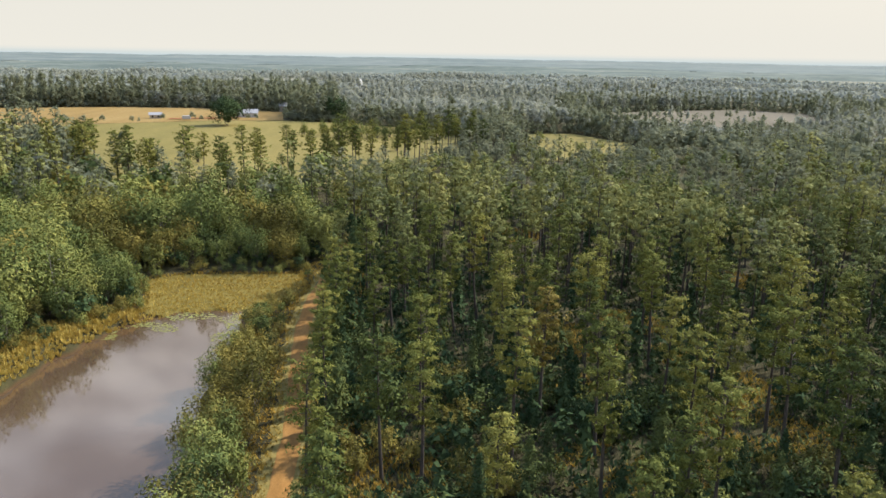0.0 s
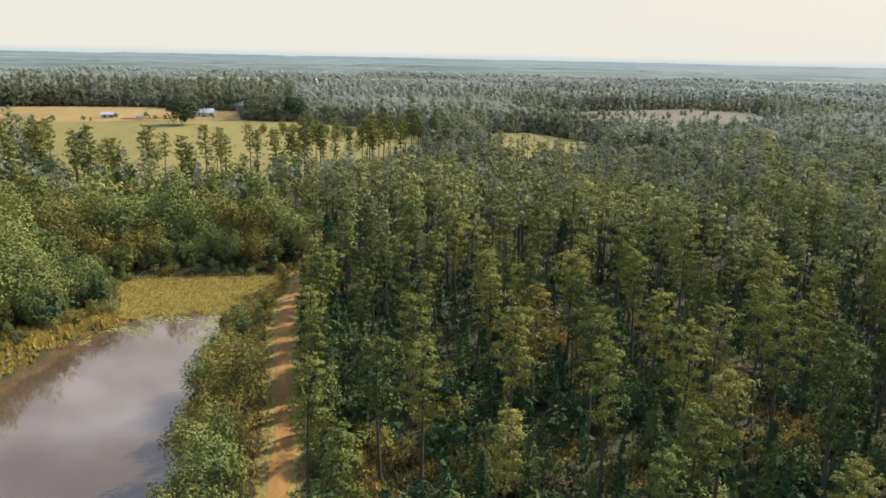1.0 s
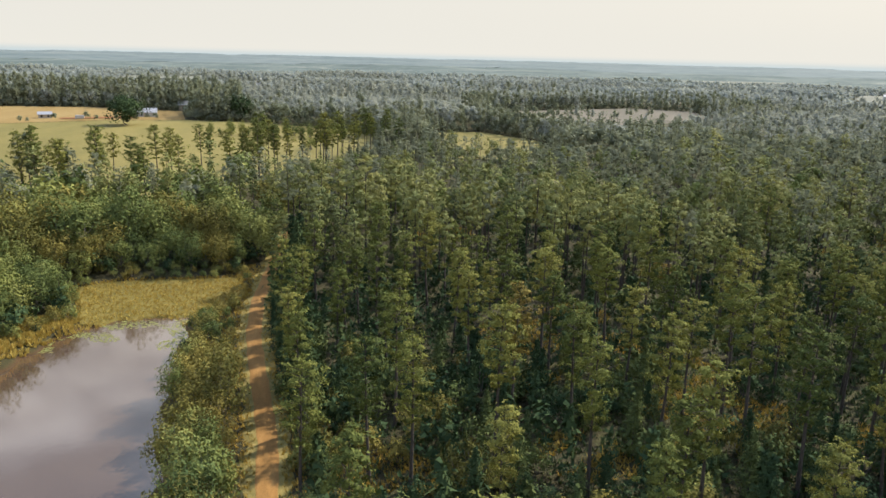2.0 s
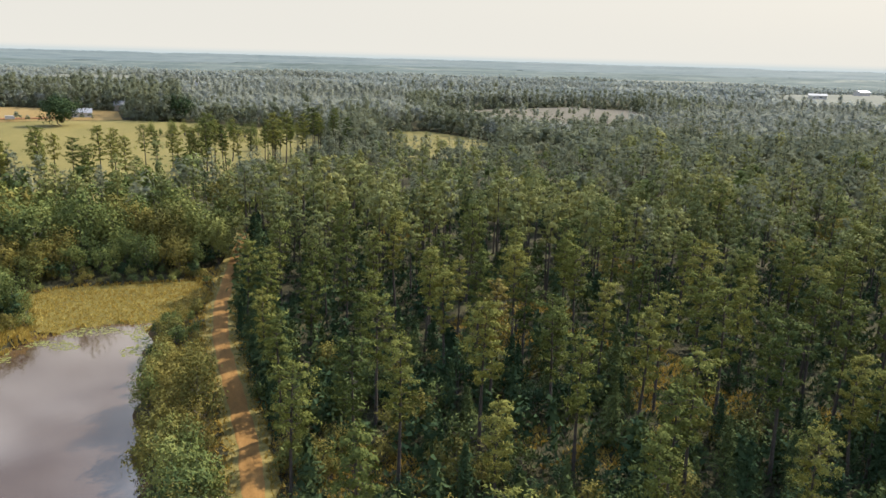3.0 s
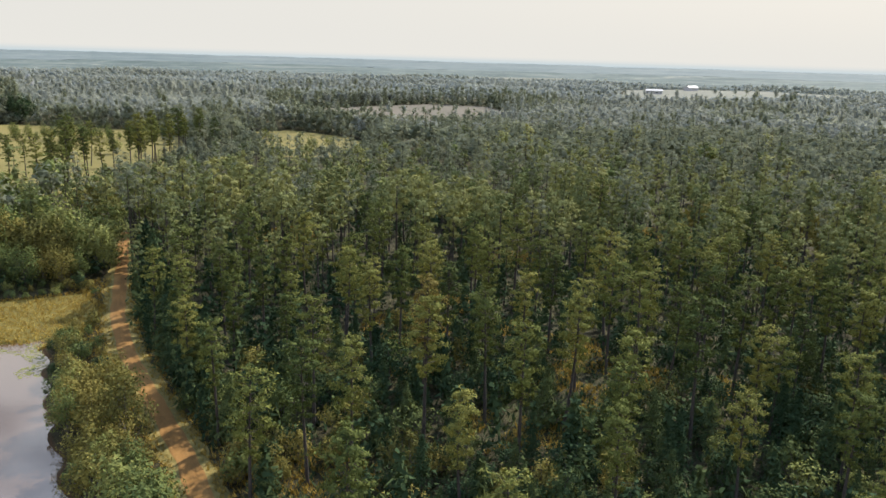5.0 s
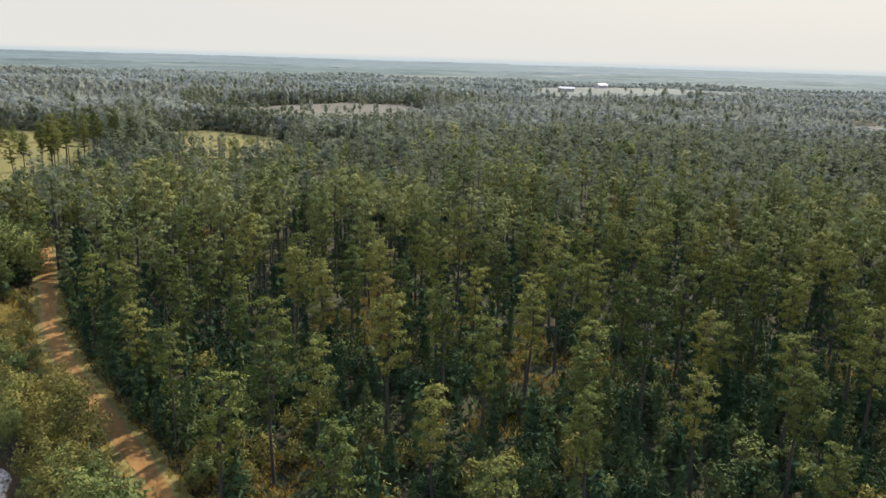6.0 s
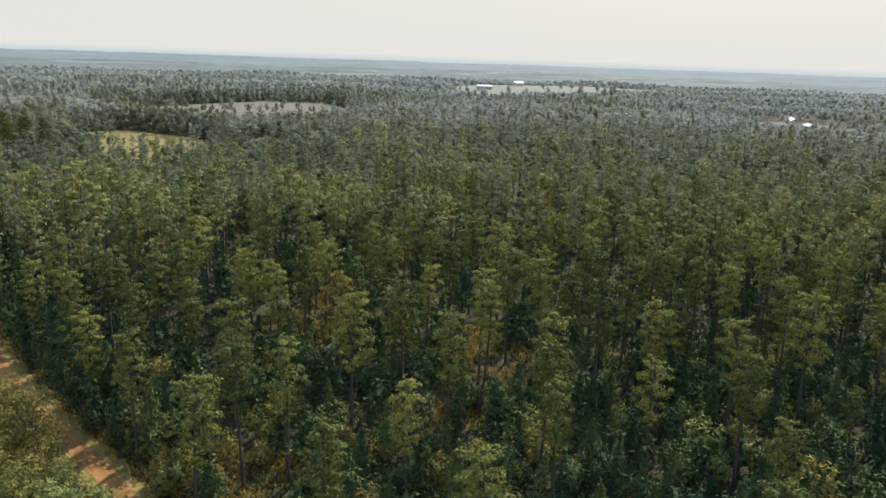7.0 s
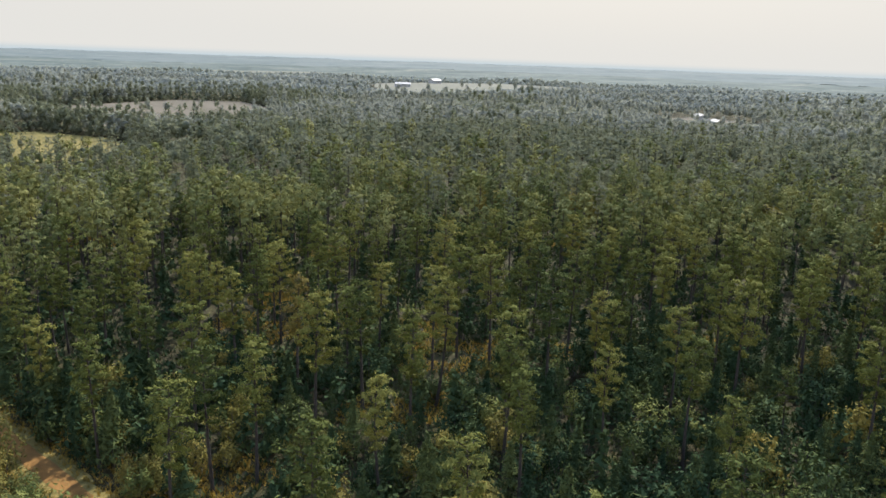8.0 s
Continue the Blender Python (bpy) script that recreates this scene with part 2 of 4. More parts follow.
HAY = [(-420, 470), (-300, 548), (-240, 571), (-179, 574), (-112, 548), (-98, 482), (-140, 473), (-186, 446), (-300, 400), (-420, 380)]
MEADOW = [(-300, 398), (-186, 444.5), (-140, 471.5), (-98, 480.5), (-60, 470), (-10, 440), (10, 400), (8, 330), (-18, 282), (-50, 240), (-74, 222), (-100, 236), (-125, 270), (-170, 320), (-260, 350)]
STRIP = [(40, 325), (44, 424), (72, 428), (94, 386), (88, 340), (66, 316)]
FALLOW = [(112, 586), (184, 622), (243, 648), (284, 616), (262, 500), (190, 448), (112, 440), (92, 505)]
FAR_FIELD = [(448, 597), (520, 742), (589, 829), (697, 863), (831, 838), (860, 724), (775, 660), (652, 614)]
FAR_STRIP = [(-224, 800), (-216, 852), (-152, 882), (-138, 792)]
FAR_LEFT = [(-560, 1180), (-600, 1320), (-430, 1360), (-420, 1230)]
FAR_PALE = [(520, 1265), (560, 1355), (800, 1345), (850, 1275), (690, 1218)]
YARD = [(428, 283), (510, 362), (578, 358), (572, 318), (520, 262), (445, 243)]
OPEN_LAND = (HAY, MEADOW, STRIP, FALLOW, FAR_FIELD, FAR_STRIP, FAR_LEFT, FAR_PALE, YARD)
LOW_WOOD = [(-46, 200), (-20, 290), (6, 336), (36, 318), (112, 335), (92, 222), (22, 210)]      # trees kept low so that the meadows behind show from the camera
TALL_GAPS = [(-5, 60, 10), (20, 38, 11), (40, 30, 10), (86, 130, 6), (90, 122, 6), (94, 114, 6), (97, 106, 5)]      # low growth only
CLEARINGS = [(20.5, 113, 6.5), (-4.5, 73, 5.5), (37, 85, 6.0), (17, 187, 7), (42.5, 97, 4.5), (80, 65, 6), (18.5, 76, 4.5), (32, 123, 5), (60, 150, 6), (110, 160, 8), (16.5, 98, 4), (31, 78, 3), (25, 72, 2.5), (45, 82, 3.2), (36.5, 108, 3.5), (52, 76, 3), (113, 123, 4), (-11, 80, 2.5)]


def signed(poly, x, y):
    """Signed distance to a polygon's edge: negative inside."""
    x, y = np.asarray(x, float), np.asarray(y, float)
    best = np.full(x.shape, 1e18)
    inside = np.zeros(x.shape, bool)
    for (x0, y0), (x1, y1) in zip(poly, poly[1:] + poly[:1]):
        dx, dy = x1 - x0, y1 - y0
        s = np.clip(((x - x0) * dx + (y - y0) * dy) / (dx * dx + dy * dy), 0, 1)
        best = np.minimum(best, (x - x0 - s * dx) ** 2 + (y - y0 - s * dy) ** 2)
        if y0 != y1:
            inside ^= ((y0 > y) != (y1 > y)) & (x < (x1 - x0) * (y - y0) / (y1 - y0) + x0)
    return np.where(inside, -1, 1) * np.sqrt(best)


def road_x(y):
    return np.interp(y, [-60, 20, 60, 72, 83, 94, 105, 118, 136, 155, 175, 200], [-9, -12, -15.2, -16.3, -17.1, -18.7, -20.4, -22.2, -23.2, -22.4, -21.5, -20.5])


def step(a, b, v):
    s = np.clip((v - a) / (b - a), 0, 1)
    return s * s * (3 - 2 * s)


def height(x, y):
    x, y = np.asarray(x, float), np.asarray(y, float)
    wav = 0.5 * np.sin(x * 0.061 + 1.3) * np.cos(y * 0.047) + 0.3 * np.sin(x * 0.13 + y * 0.09) + 0.8 * np.sin(x * 0.011 + 2) * np.sin(y * 0.013)
    away = step(4, 40, np.abs(x - road_x(y))) * (1 - step(150, 260, np.hypot(x, y)))
    z = 1.1 + wav * away + 2.0 * step(150, 500, np.hypot(x, y))
    m = signed(MARSH, x, y)
    z = z + (0.16 + 0.04 * np.sin(x * 1.1) * np.cos(y * 0.9) - z) * (1 - step(-2, 4, m))
    p = signed(POND, x, y)
    edge = 0.5 * np.sin(x * 0.9 + y * 0.7) + 0.4 * np.sin(x * 0.37 - y * 0.53)
    return z + (-1.4 - z) * (1 - step(-3.0, 3.4, p + edge))


# ================= mesh helpers =================
def mesh_of(name, verts, faces, mats, mat_index=None, tint=None, smooth=False):
    """A mesh from arrays. faces: one array of equal-sided faces, or several."""
    groups = faces if isinstance(faces, (list, tuple)) else [faces]
    groups = [np.asarray(g, np.int32) for g in groups if len(g)]
    me = bpy.data.meshes.new(name)
    verts = np.asarray(verts, np.float32)
    me.vertices.add(len(verts))
    me.vertices.foreach_set("co", verts.ravel())
    loops = np.concatenate([g.ravel() for g in groups])
    sizes = np.concatenate([np.full(len(g), g.shape[1], np.int32) for g in groups])
    me.loops.add(len(loops))
    me.loops.foreach_set("vertex_index", loops)
    me.polygons.add(len(sizes))
    me.polygons.foreach_set("loop_start", np.concatenate([[0], np.cumsum(sizes)[:-1]]).astype(np.int32))
    me.polygons.foreach_set("use_smooth", np.full(len(sizes), smooth))
    for m in mats:
        me.materials.append(m)
    if mat_index is not None:
        me.polygons.foreach_set("material_index", np.asarray(mat_index, np.int32))
    if tint is not None:
        a = me.attributes.new("tint", "FLOAT", "FACE")
        a.data.foreach_set("value", np.asarray(tint, np.float32))
    me.update(calc_edges=True)
    return me


def part(name, mesh, parent, label=""):
    ob = new(name, mesh)
    ob.parent = parent
    return tagged(ob, label)


def tube(points, radii, sides):
    """A tapered tube along a line of points: vertices and quads."""
    pts = np.asarray(points, float)
    ang = np.linspace(0, 2 * np.pi, sides, endpoint=False)
    d = np.gradient(pts, axis=0)
    d /= np.linalg.norm(d, axis=1)[:, None]
    ref = np.where(np.abs(d[:, 2:3]) > 0.9, [[1.0, 0, 0]], [[0, 0, 1.0]])
    u = np.cross(d, ref)
    u /= np.linalg.norm(u, axis=1)[:, None]
    w = np.cross(d, u)
    v = pts[:, None] + np.asarray(radii)[:, None, None] * (np.cos(ang)[None, :, None] * u[:, None] + np.sin(ang)[None, :, None] * w[:, None])
    n, k = len(pts), sides
    i, j = np.meshgrid(np.arange(n - 1), np.arange(k), indexing="ij")
    f = np.stack([i * k + j, i * k + (j + 1) % k, (i + 1) * k + (j + 1) % k, (i + 1) * k + j], -1).reshape(-1, 4)
    return v.reshape(-1, 3), f


def joined(pieces):
    vs, fs, o = [], [], 0
    for v, f in pieces:
        vs.append(v)
        fs.append(np.asarray(f) + o)
        o += len(v)
    return np.concatenate(vs), np.concatenate(fs)


def sprays(rng, centres, out, length, width, lift=0.22, loose=0.34, sides=3, splay=0.35):
    """A small pointed leaf spray at each centre, its upper side turned roughly along out."""
    n = len(centres)
    k = out / np.maximum(np.linalg.norm(out, axis=1), 1e-6)[:, None]
    nor = k + rng.normal(size=(n, 3)) * loose + [0, 0, lift]
    nor /= np.linalg.norm(nor, axis=1)[:, None]
    a = np.cross(nor, rng.normal(size=(n, 3)))
    a /= np.linalg.norm(a, axis=1)[:, None]
    b = np.cross(nor, a)
    a = a + splay * k
    a /= np.linalg.norm(a, axis=1)[:, None]
    s = rng.uniform(0.6, 1.35, (n, 1))
    la, wb = a * length * s / 2, b * width * s / 2
    if sides == 3:
        v = np.stack([centres - la - wb, centres - la + wb, centres + la], 1)
    else:
        v = np.stack([centres - la, centres - wb + la * 0.1, centres + la, centres + wb + la * 0.1], 1)
    turn = np.einsum("ij,ij->i", np.cross(v[:, 1] - v[:, 0], v[:, 2] - v[:, 0]), nor) < 0
    v[turn] = v[turn][:, ::-1]
    return v.reshape(-1, 3), np.arange(sides * n).reshape(-1, sides)


# ================= plant forms =================
def pine_form(rng, h, crown_from, reach, limbs, clumps, per, length, width, sides=7, twigs=True, steps=7, lift=0.22, loose=0.34):
    """A pine with a bare lower trunk, whorled limbs and tufts of needles: (wood, needles)."""
    bend = rng.normal(size=2) * 0.02 * h
    zs = np.linspace(0, h * 0.97, steps)
    lean = lambda z: np.stack([bend[0] * np.sin(z / h * 2.4), bend[1] * np.sin(z / h * 1.9 + 0.4) - bend[1] * np.sin(0.4)], -1)
    line = np.column_stack([lean(zs), zs])
    r0 = 0.0125 * h + 0.03
    wood = [tube(line, r0 * (1 - 0.86 * zs / h), sides)]
    cen, out = [], []
    top = 1.0 - crown_from
    for i in range(limbs):
        s = (i + rng.uniform(0, 0.9)) / limbs
        z = h * (crown_from + top * s ** 0.9)
        shape = float(np.interp(s, [0, 0.2, 0.45, 0.75, 0.92, 1], [0.45, 0.85, 1.0, 0.88, 0.66, 0.42]))
        L = reach * shape * rng.uniform(0.6, 1.2)
        az = i * 2.39996 + rng.uniform(-0.5, 0.5)
        o = np.array([np.cos(az), np.sin(az), 0.0])
        rise = rng.uniform(-0.12, 0.30) + 0.35 * s
        base = np.array([*lean(np.array(z)), z])
        tip = base + o * L + [0, 0, L * rise]
        if twigs:
            mid = (base + tip) / 2 + [0, 0, 0.06 * L]
            wood.append(tube([base, mid, tip], [0.055, 0.035, 0.012], 3))
        for q in np.linspace(0.45, 1.0, clumps):
            c = base + (tip - base) * q + rng.normal(size=3) * 0.15 * L * np.array([1, 1, 0.5])
            rad = (0.30 + 0.11 * L) * rng.uniform(0.7, 1.35)
            p = rng.normal(size=(per, 3))
            p /= np.linalg.norm(p, axis=1)[:, None]
            p *= rng.uniform(0.25, 1.0, (per, 1)) * rad * np.array([1.1, 1.1, 0.62])
            cen.append(c + p)
            r_ = c - np.array([*lean(np.array(z)), h * (crown_from + top * 0.42)])
            r_ = r_ * [1, 1, 0.45] / (reach + 0.1)
            out.append(p / rad * 0.65 + r_ * 0.95)
    p = rng.normal(size=(per * 2, 3)) * [0.35, 0.35, 0.5] + [*lean(np.array(h)), h * 0.985]
    cen.append(p)
    out.append(rng.normal(size=(per * 2, 3)) + [0, 0, 0.6])
    return joined(wood), sprays(rng, np.concatenate(cen), np.concatenate(out), length, width, lift, loose)


def leafy_form(rng, h, spread_, lobes, per, length, width, base=0.25, sides=6, wood_on=True, lift=0.25, loose=0.45):
    """A broad-leaved tree or bush: a short trunk, limbs into each lobe, and lobes of many leaves."""
    wood, cen, out = [], [], []
    fork = h * base * rng.uniform(0.7, 1.2)
    if wood_on:
        wood.append(tube([[0, 0, 0], [rng.normal() * 0.05 * h, rng.normal() * 0.05 * h, fork], [0, 0, h * 0.8]], [0.02 * h + 0.03, 0.016 * h, 0.02], sides))
    mid = np.array([0, 0, h * (0.5 + base / 2)])
    for i in range(lobes):
        u = 1 - 1.72 * (i + 0.5) / lobes
        az = i * 2.39996 + rng.uniform(-0.4, 0.4)
        k = np.sqrt(max(0, 1 - u * u))
        d = np.array([k * np.cos(az) * spread_, k * np.sin(az) * spread_, u * h * (0.48 - base / 2)])
        c = mid + d * rng.uniform(0.5, 0.88)
        rad = (0.10 * h + 0.28 * spread_) * rng.uniform(0.45, 1.2)
        c = c + rng.normal(size=3) * [0.12 * spread_, 0.12 * spread_, 0.05 * h]
        if wood_on:
            wood.append(tube([[0, 0, fork], (c + [0, 0, fork]) / 2, c], [0.03 + 0.006 * h, 0.03, 0.012], 3))
        p = rng.normal(size=(per, 3))
        p /= np.linalg.norm(p, axis=1)[:, None]
        p *= rng.uniform(0.35, 1.12, (per, 1)) ** 0.7 * rad * np.array([1, 1, 1.05])
        cen.append(c + p)
        out.append(p / rad * 0.75 + d / np.linalg.norm(d) * 0.6)
    cen, out = np.concatenate(cen), np.concatenate(out)
    cen[:, 2] = np.maximum(cen[:, 2], 0.12)
    w = joined(wood) if wood_on else (np.zeros((0, 3)), np.zeros((0, 4), int))
    return w, sprays(rng, cen, out, length, width, lift, loose)


def sapling_form(rng, h, per, length, width):
    """A young conifer: a cone of upswept sprays on a thin stem."""
    n = per
    s = rng.uniform(0.04, 1.0, n) ** 0.85
    az = rng.uniform(0, 2 * np.pi, n)
    whorl = 0.75 + 0.35 * np.sin(s * h * 5.5 + np.sin(az * 3) * 1.3)
    r = (1 - s) ** 0.75 * h * 0.32 * rng.uniform(0.3, 1.15, n) * whorl
    o = np.stack([np.cos(az), np.sin(az), np.full(n, 0.35)], 1)
    c = np.stack([np.cos(az) * r, np.sin(az) * r, s * h], 1)
    return tube([[0, 0, 0], [0, 0, h * 0.5], [0, 0, h * 0.96]], [0.03 + 0.008 * h, 0.03, 0.01], 5), sprays(rng, c, o * 0.9, length, width, 0.3)


def lump_form(rng, lumps, flakes, size, lift=0.9, core=0.58):
    """A tree of the far woods: leafy lumps (x, y, z, radius, height ratio), each a dense heart under many small sprays."""
    bm = bmesh.new()
    bmesh.ops.create_icosphere(bm, subdivisions=1, radius=1.0)
    ball = np.array([v.co[:] for v in bm.verts])
    tris = np.array([[v.index for v in f.verts] for f in bm.faces])
    bm.free()
    pieces, cen, out = [], [], []
    for x, y, z, rad, ratio in lumps:
        half = np.array([rad, rad, rad * ratio])
        pieces.append((ball * rng.uniform(0.8, 1.15, (len(ball), 1)) * half * core + [x, y, z], tris))
        d = rng.normal(size=(flakes, 3)) + [0, 0, 0.25]
        d /= np.linalg.norm(d, axis=1)[:, None]
        cen.append(d * half * rng.uniform(0.8, 1.15, (flakes, 1)) + [x, y, z])
        out.append(d)
    if flakes:
        pieces.append(sprays(rng, np.concatenate(cen), np.concatenate(out), size, size * 0.62, lift, 0.2))
    return joined(pieces)


def tuft_form(rng, blades, h, spread_):
    """A tuft of grass: narrow blades leaning outwards."""
    az = rng.uniform(0, 2 * np.pi, blades)
    o = np.stack([np.cos(az), np.sin(az), np.zeros(blades)], 1)
    b = o * rng.uniform(0.0, spread_ * 0.4, (blades, 1))
    t = o * rng.uniform(0.4, 1.0, (blades, 1)) * spread_ + [0, 0, 1] * rng.uniform(0.6, 1.1, (blades, 1)) * h
    side = np.stack([-np.sin(az), np.cos(az), np.zeros(blades)], 1) * 0.17 * h
    v = np.stack([b - side, b + side, t], 1).reshape(-1, 3)
    return v, np.arange(3 * blades).reshape(-1, 3)


def stand(x, y):
    """A slow wave over the land, 0 to 1: how light and tall a stand of trees is."""
    return 0.5 + 0.25 * np.sin(x * 0.071 + 1.9 * np.sin(y * 0.043)) + 0.25 * np.sin(y * 0.083 + 1.4 * np.sin(x * 0.037) + 0.6)


def scatter(name, forms, places, mats, label, category, rng):
    """Many plants in one mesh: forms are (vertices, faces, material number) lists; places are (x, y, z, size, form)."""
    vs, fs, mi, ti, o = [], {}, {}, {}, 0
    for x, y, z, s, k in places:
        a = rng.uniform(0, 2 * np.pi)
        ca, sa = np.cos(a) * s, np.sin(a) * s
        tint = 0.68 * rng.uniform() + 0.32 * float(stand(x, y))
        for v, f, m in forms[int(k)]:
            w = np.empty_like(v)
            w[:, 0] = v[:, 0] * ca - v[:, 1] * sa + x
            w[:, 1] = v[:, 0] * sa + v[:, 1] * ca + y
            w[:, 2] = v[:, 2] * s + z
            vs.append(w)
            n = f.shape[1]
            fs.setdefault(n, []).append(f + o)
            mi.setdefault(n, []).append(np.full(len(f), m))
            ti.setdefault(n, []).append(np.full(len(f), tint))
            o += len(v)
    if not vs:
        return None
    keys = sorted(fs)
    me = mesh_of(name, np.concatenate(vs), [np.concatenate(fs[k]) for k in keys], mats, np.concatenate([np.concatenate(mi[k]) for k in keys]),
                 np.concatenate([np.concatenate(ti[k]) for k in keys]))
    return tagged(new(name, me), label, category, "", "stuff")


# ================= the ground =================
def lines(lo, hi, fine, reach, grow=1.16):
    inner = list(np.arange(lo, hi + 0.01, fine))
    up, down, s = [hi], [lo], fine
    while up[-1] < reach:
        s *= grow
        up.append(up[-1] + s)
        down.append(down[-1] - s)
    return np.array(down[:0:-1] + inner + up[1:])


def sheet(xs, ys, zs):
    nx, ny = len(xs), len(ys)
    gx, gy = np.meshgrid(xs, ys, indexing="ij")
    i, j = np.meshgrid(np.arange(nx - 1), np.arange(ny - 1), indexing="ij")
    f = np.stack([i * ny + j, (i + 1) * ny + j, (i + 1) * ny + j + 1, i * ny + j + 1], -1).reshape(-1, 4)
    return np.stack([gx, gy, zs(gx, gy)], -1).reshape(-1, 3), f


def build_ground():
    xs, ys = lines(-72, 0, 1.1, 4700), lines(20, 160, 1.3, 4700)
    v, f = sheet(xs, ys, height)
    ground = new("ground", mesh_of("ground", v, f, [m_ground], smooth=True))
    tagged(ground, "forest floor of needle litter, dry grass and clay", "ground", "", "structure")

    # the pond's surface reaches under the banks
    pv, pf = sheet(np.linspace(-75, -18, 20), np.linspace(-20, 136, 40), lambda x, y: 0 * x)
    tagged(new("water", mesh_of("water", pv, pf, [m_water], smooth=True)), "still brown pond water mirroring a clouded sky", "pond", "", "structure")

    # the clay track on the dam, with grassy verges
    def strip(name, half, lift, mat, label, category, wave):
        yy = np.linspace(-40, 200, 241)
        off = np.linspace(-1, 1, 9)
        rx = road_x(yy)
        gx = rx[:, None] + off[None] * (half + wave * np.sin(yy * 0.9)[:, None] * np.cos(yy * 0.31)[:, None])
        gy = np.repeat(yy[:, None], 9, 1)
        gz = height(gx, gy) + lift - 0.10 * np.abs(off[None]) ** 3 - (0.06 * np.exp(-((np.abs(off[None]) - 0.5) / 0.12) ** 2) if wave < 0.2 else 0)
        n = len(yy)
        i, j = np.meshgrid(np.arange(n - 1), np.arange(8), indexing="ij")
        fq = np.stack([i * 9 + j, i * 9 + j + 1, (i + 1) * 9 + j + 1, (i + 1) * 9 + j], -1).reshape(-1, 4)
        tagged(new(name, mesh_of(name, np.stack([gx, gy, gz], -1).reshape(-1, 3), fq, [mat], smooth=True)), label, category, "", "structure")

    strip("verge", 2.7, 0.10, m_verge, "dry grass verge beside the clay track", "verge", 0.5)
    strip("dirt_road", 1.2, 0.22, m_road, "orange clay track with two worn ruts", "road", 0.12)


def build_field(name, poly, mat, label, lift=0.35):
    bm = bmesh.new()
    vs = [bm.verts.new((x, y, 0)) for x, y in poly]
    bm.faces.new(vs)
    for _ in range(3):
        bmesh.ops.triangulate(bm, faces=bm.faces[:])
        bmesh.ops.subdivide_edges(bm, edges=bm.edges[:], cuts=1, use_grid_fill=True)
    bmesh.ops.triangulate(bm, faces=bm.faces[:])
    for v in bm.verts:
        v.co.z = float(height(v.co.x, v.co.y)) + lift
    bmesh.ops.recalc_face_normals(bm, faces=bm.faces[:])
    me = bpy.data.meshes.new(name)
    bm.to_mesh(me)
    bm.free()
    me.materials.append(mat)
    tagged(new(name, me), label, "field", "", "structure")


build_ground()
build_field("hay_field", HAY, m_hay, "golden ripe hay field before a wall of pines")
build_field("meadow", MEADOW, m_meadow, "yellow-green mown meadow between the woods")
build_field("small_meadow", STRIP, m_meadow, "small sunlit meadow enclosed by trees")
build_field("fallow_field", FALLOW, m_fallow, "bare tan fallow field behind the wood")
build_field("marsh_bed", MARSH, m_reed_bed, "matted yellow-green bed of the marsh", 0.22)
build_field("far_field", FAR_FIELD, m_pale, "pale far field beyond the wood", 7.0)
build_field("far_strip_field", FAR_STRIP, m_pale, "pale strip of far stubble field", 13.0)
build_field("far_left_field", FAR_LEFT, m_pale, "pale far field among woods", 6.3)
build_field("far_pale_field", FAR_PALE, m_pale, "long pale field far off", 6.3)
build_field("tilled_strip", [(-167, 474), (-128, 491), (-127.5, 496), (-167, 480)], m_clay, "strip of freshly tilled red soil", 0.75)
build_field("farm_yard", YARD, m_fallow, "bare farm yard among trees", 0.5)

# ================= where things grow =================
def clearing(x, y):
    return min(math.hypot(x - a, y - b) - r for a, b, r in CLEARINGS)


def tall_gap(x, y):
    return any(math.hypot(x - a, y - b) < c for a, b, c in TALL_GAPS)


def open_land(x, y, margin=3.0):
    d = np.full(np.shape(x), 1e9)
    for poly in OPEN_LAND:
        d = np.minimum(d, signed(poly, x, y))
    return d < margin


def jitter(rng, x0, x1, y0, y1, gap, amount=0.42):
    gx, gy = np.meshgrid(np.arange(x0, x1, gap), np.arange(y0, y1, gap), indexing="ij")
    p = np.stack([gx, gy], -1).reshape(-1, 2)
    return p + rng.uniform(-amount, amount, p.shape) * gap


def zones(x, y):
    """0 bare, 1 pine stand, 2 broad-leaved wood, 3 shrubby dam, 4 mixed wood."""
    x, y = np.asarray(x, float), np.asarray(y, float)
    z = np.ones(x.shape, int)
    side = x - road_x(y)
    z[(side < 0) & (y < 200)] = 2
    z[(side < 0) & (y >= 186)] = 4
    z[(np.hypot(x, y) > 300) | ((x < -20) & (y > 176))] = 4
    z[(side > -19) & (side < -3.2) & (y < 156)] = 3
    z[(np.abs(side) < 2.6) & (y < 168)] = 0
    z[(signed(POND, x, y) < 3.0) & (z != 3)] = 0
    z[signed(POND, x, y) < -1.2] = 0
    z[signed(MARSH, x, y) < 1.5] = 0
    z[open_land(x, y)] = 0
    return z


rng = np.random.default_rng(7)
sector = lambda x, y: -0.66 < math.atan2(x + 15, y + 30) < 1.42
reach = lambda x, y: math.hypot(x + 18, y)

# ---- forms, built once ----
PINE_KINDS = 9
pine_meshes, broad_meshes, olive_meshes, shrub_meshes, young_meshes = [], [], [], [], []
for i in range(PINE_KINDS):
    w, n = pine_form(rng, 18.0, rng.uniform(0.38, 0.58), rng.uniform(1.9, 2.8), 31, 4, 22, 0.38, 0.17, lift=0.10)
    pine_meshes.append((mesh_of("trunk", *w, [m_bark], smooth=True), mesh_of("crown", *n, [m_pine])))
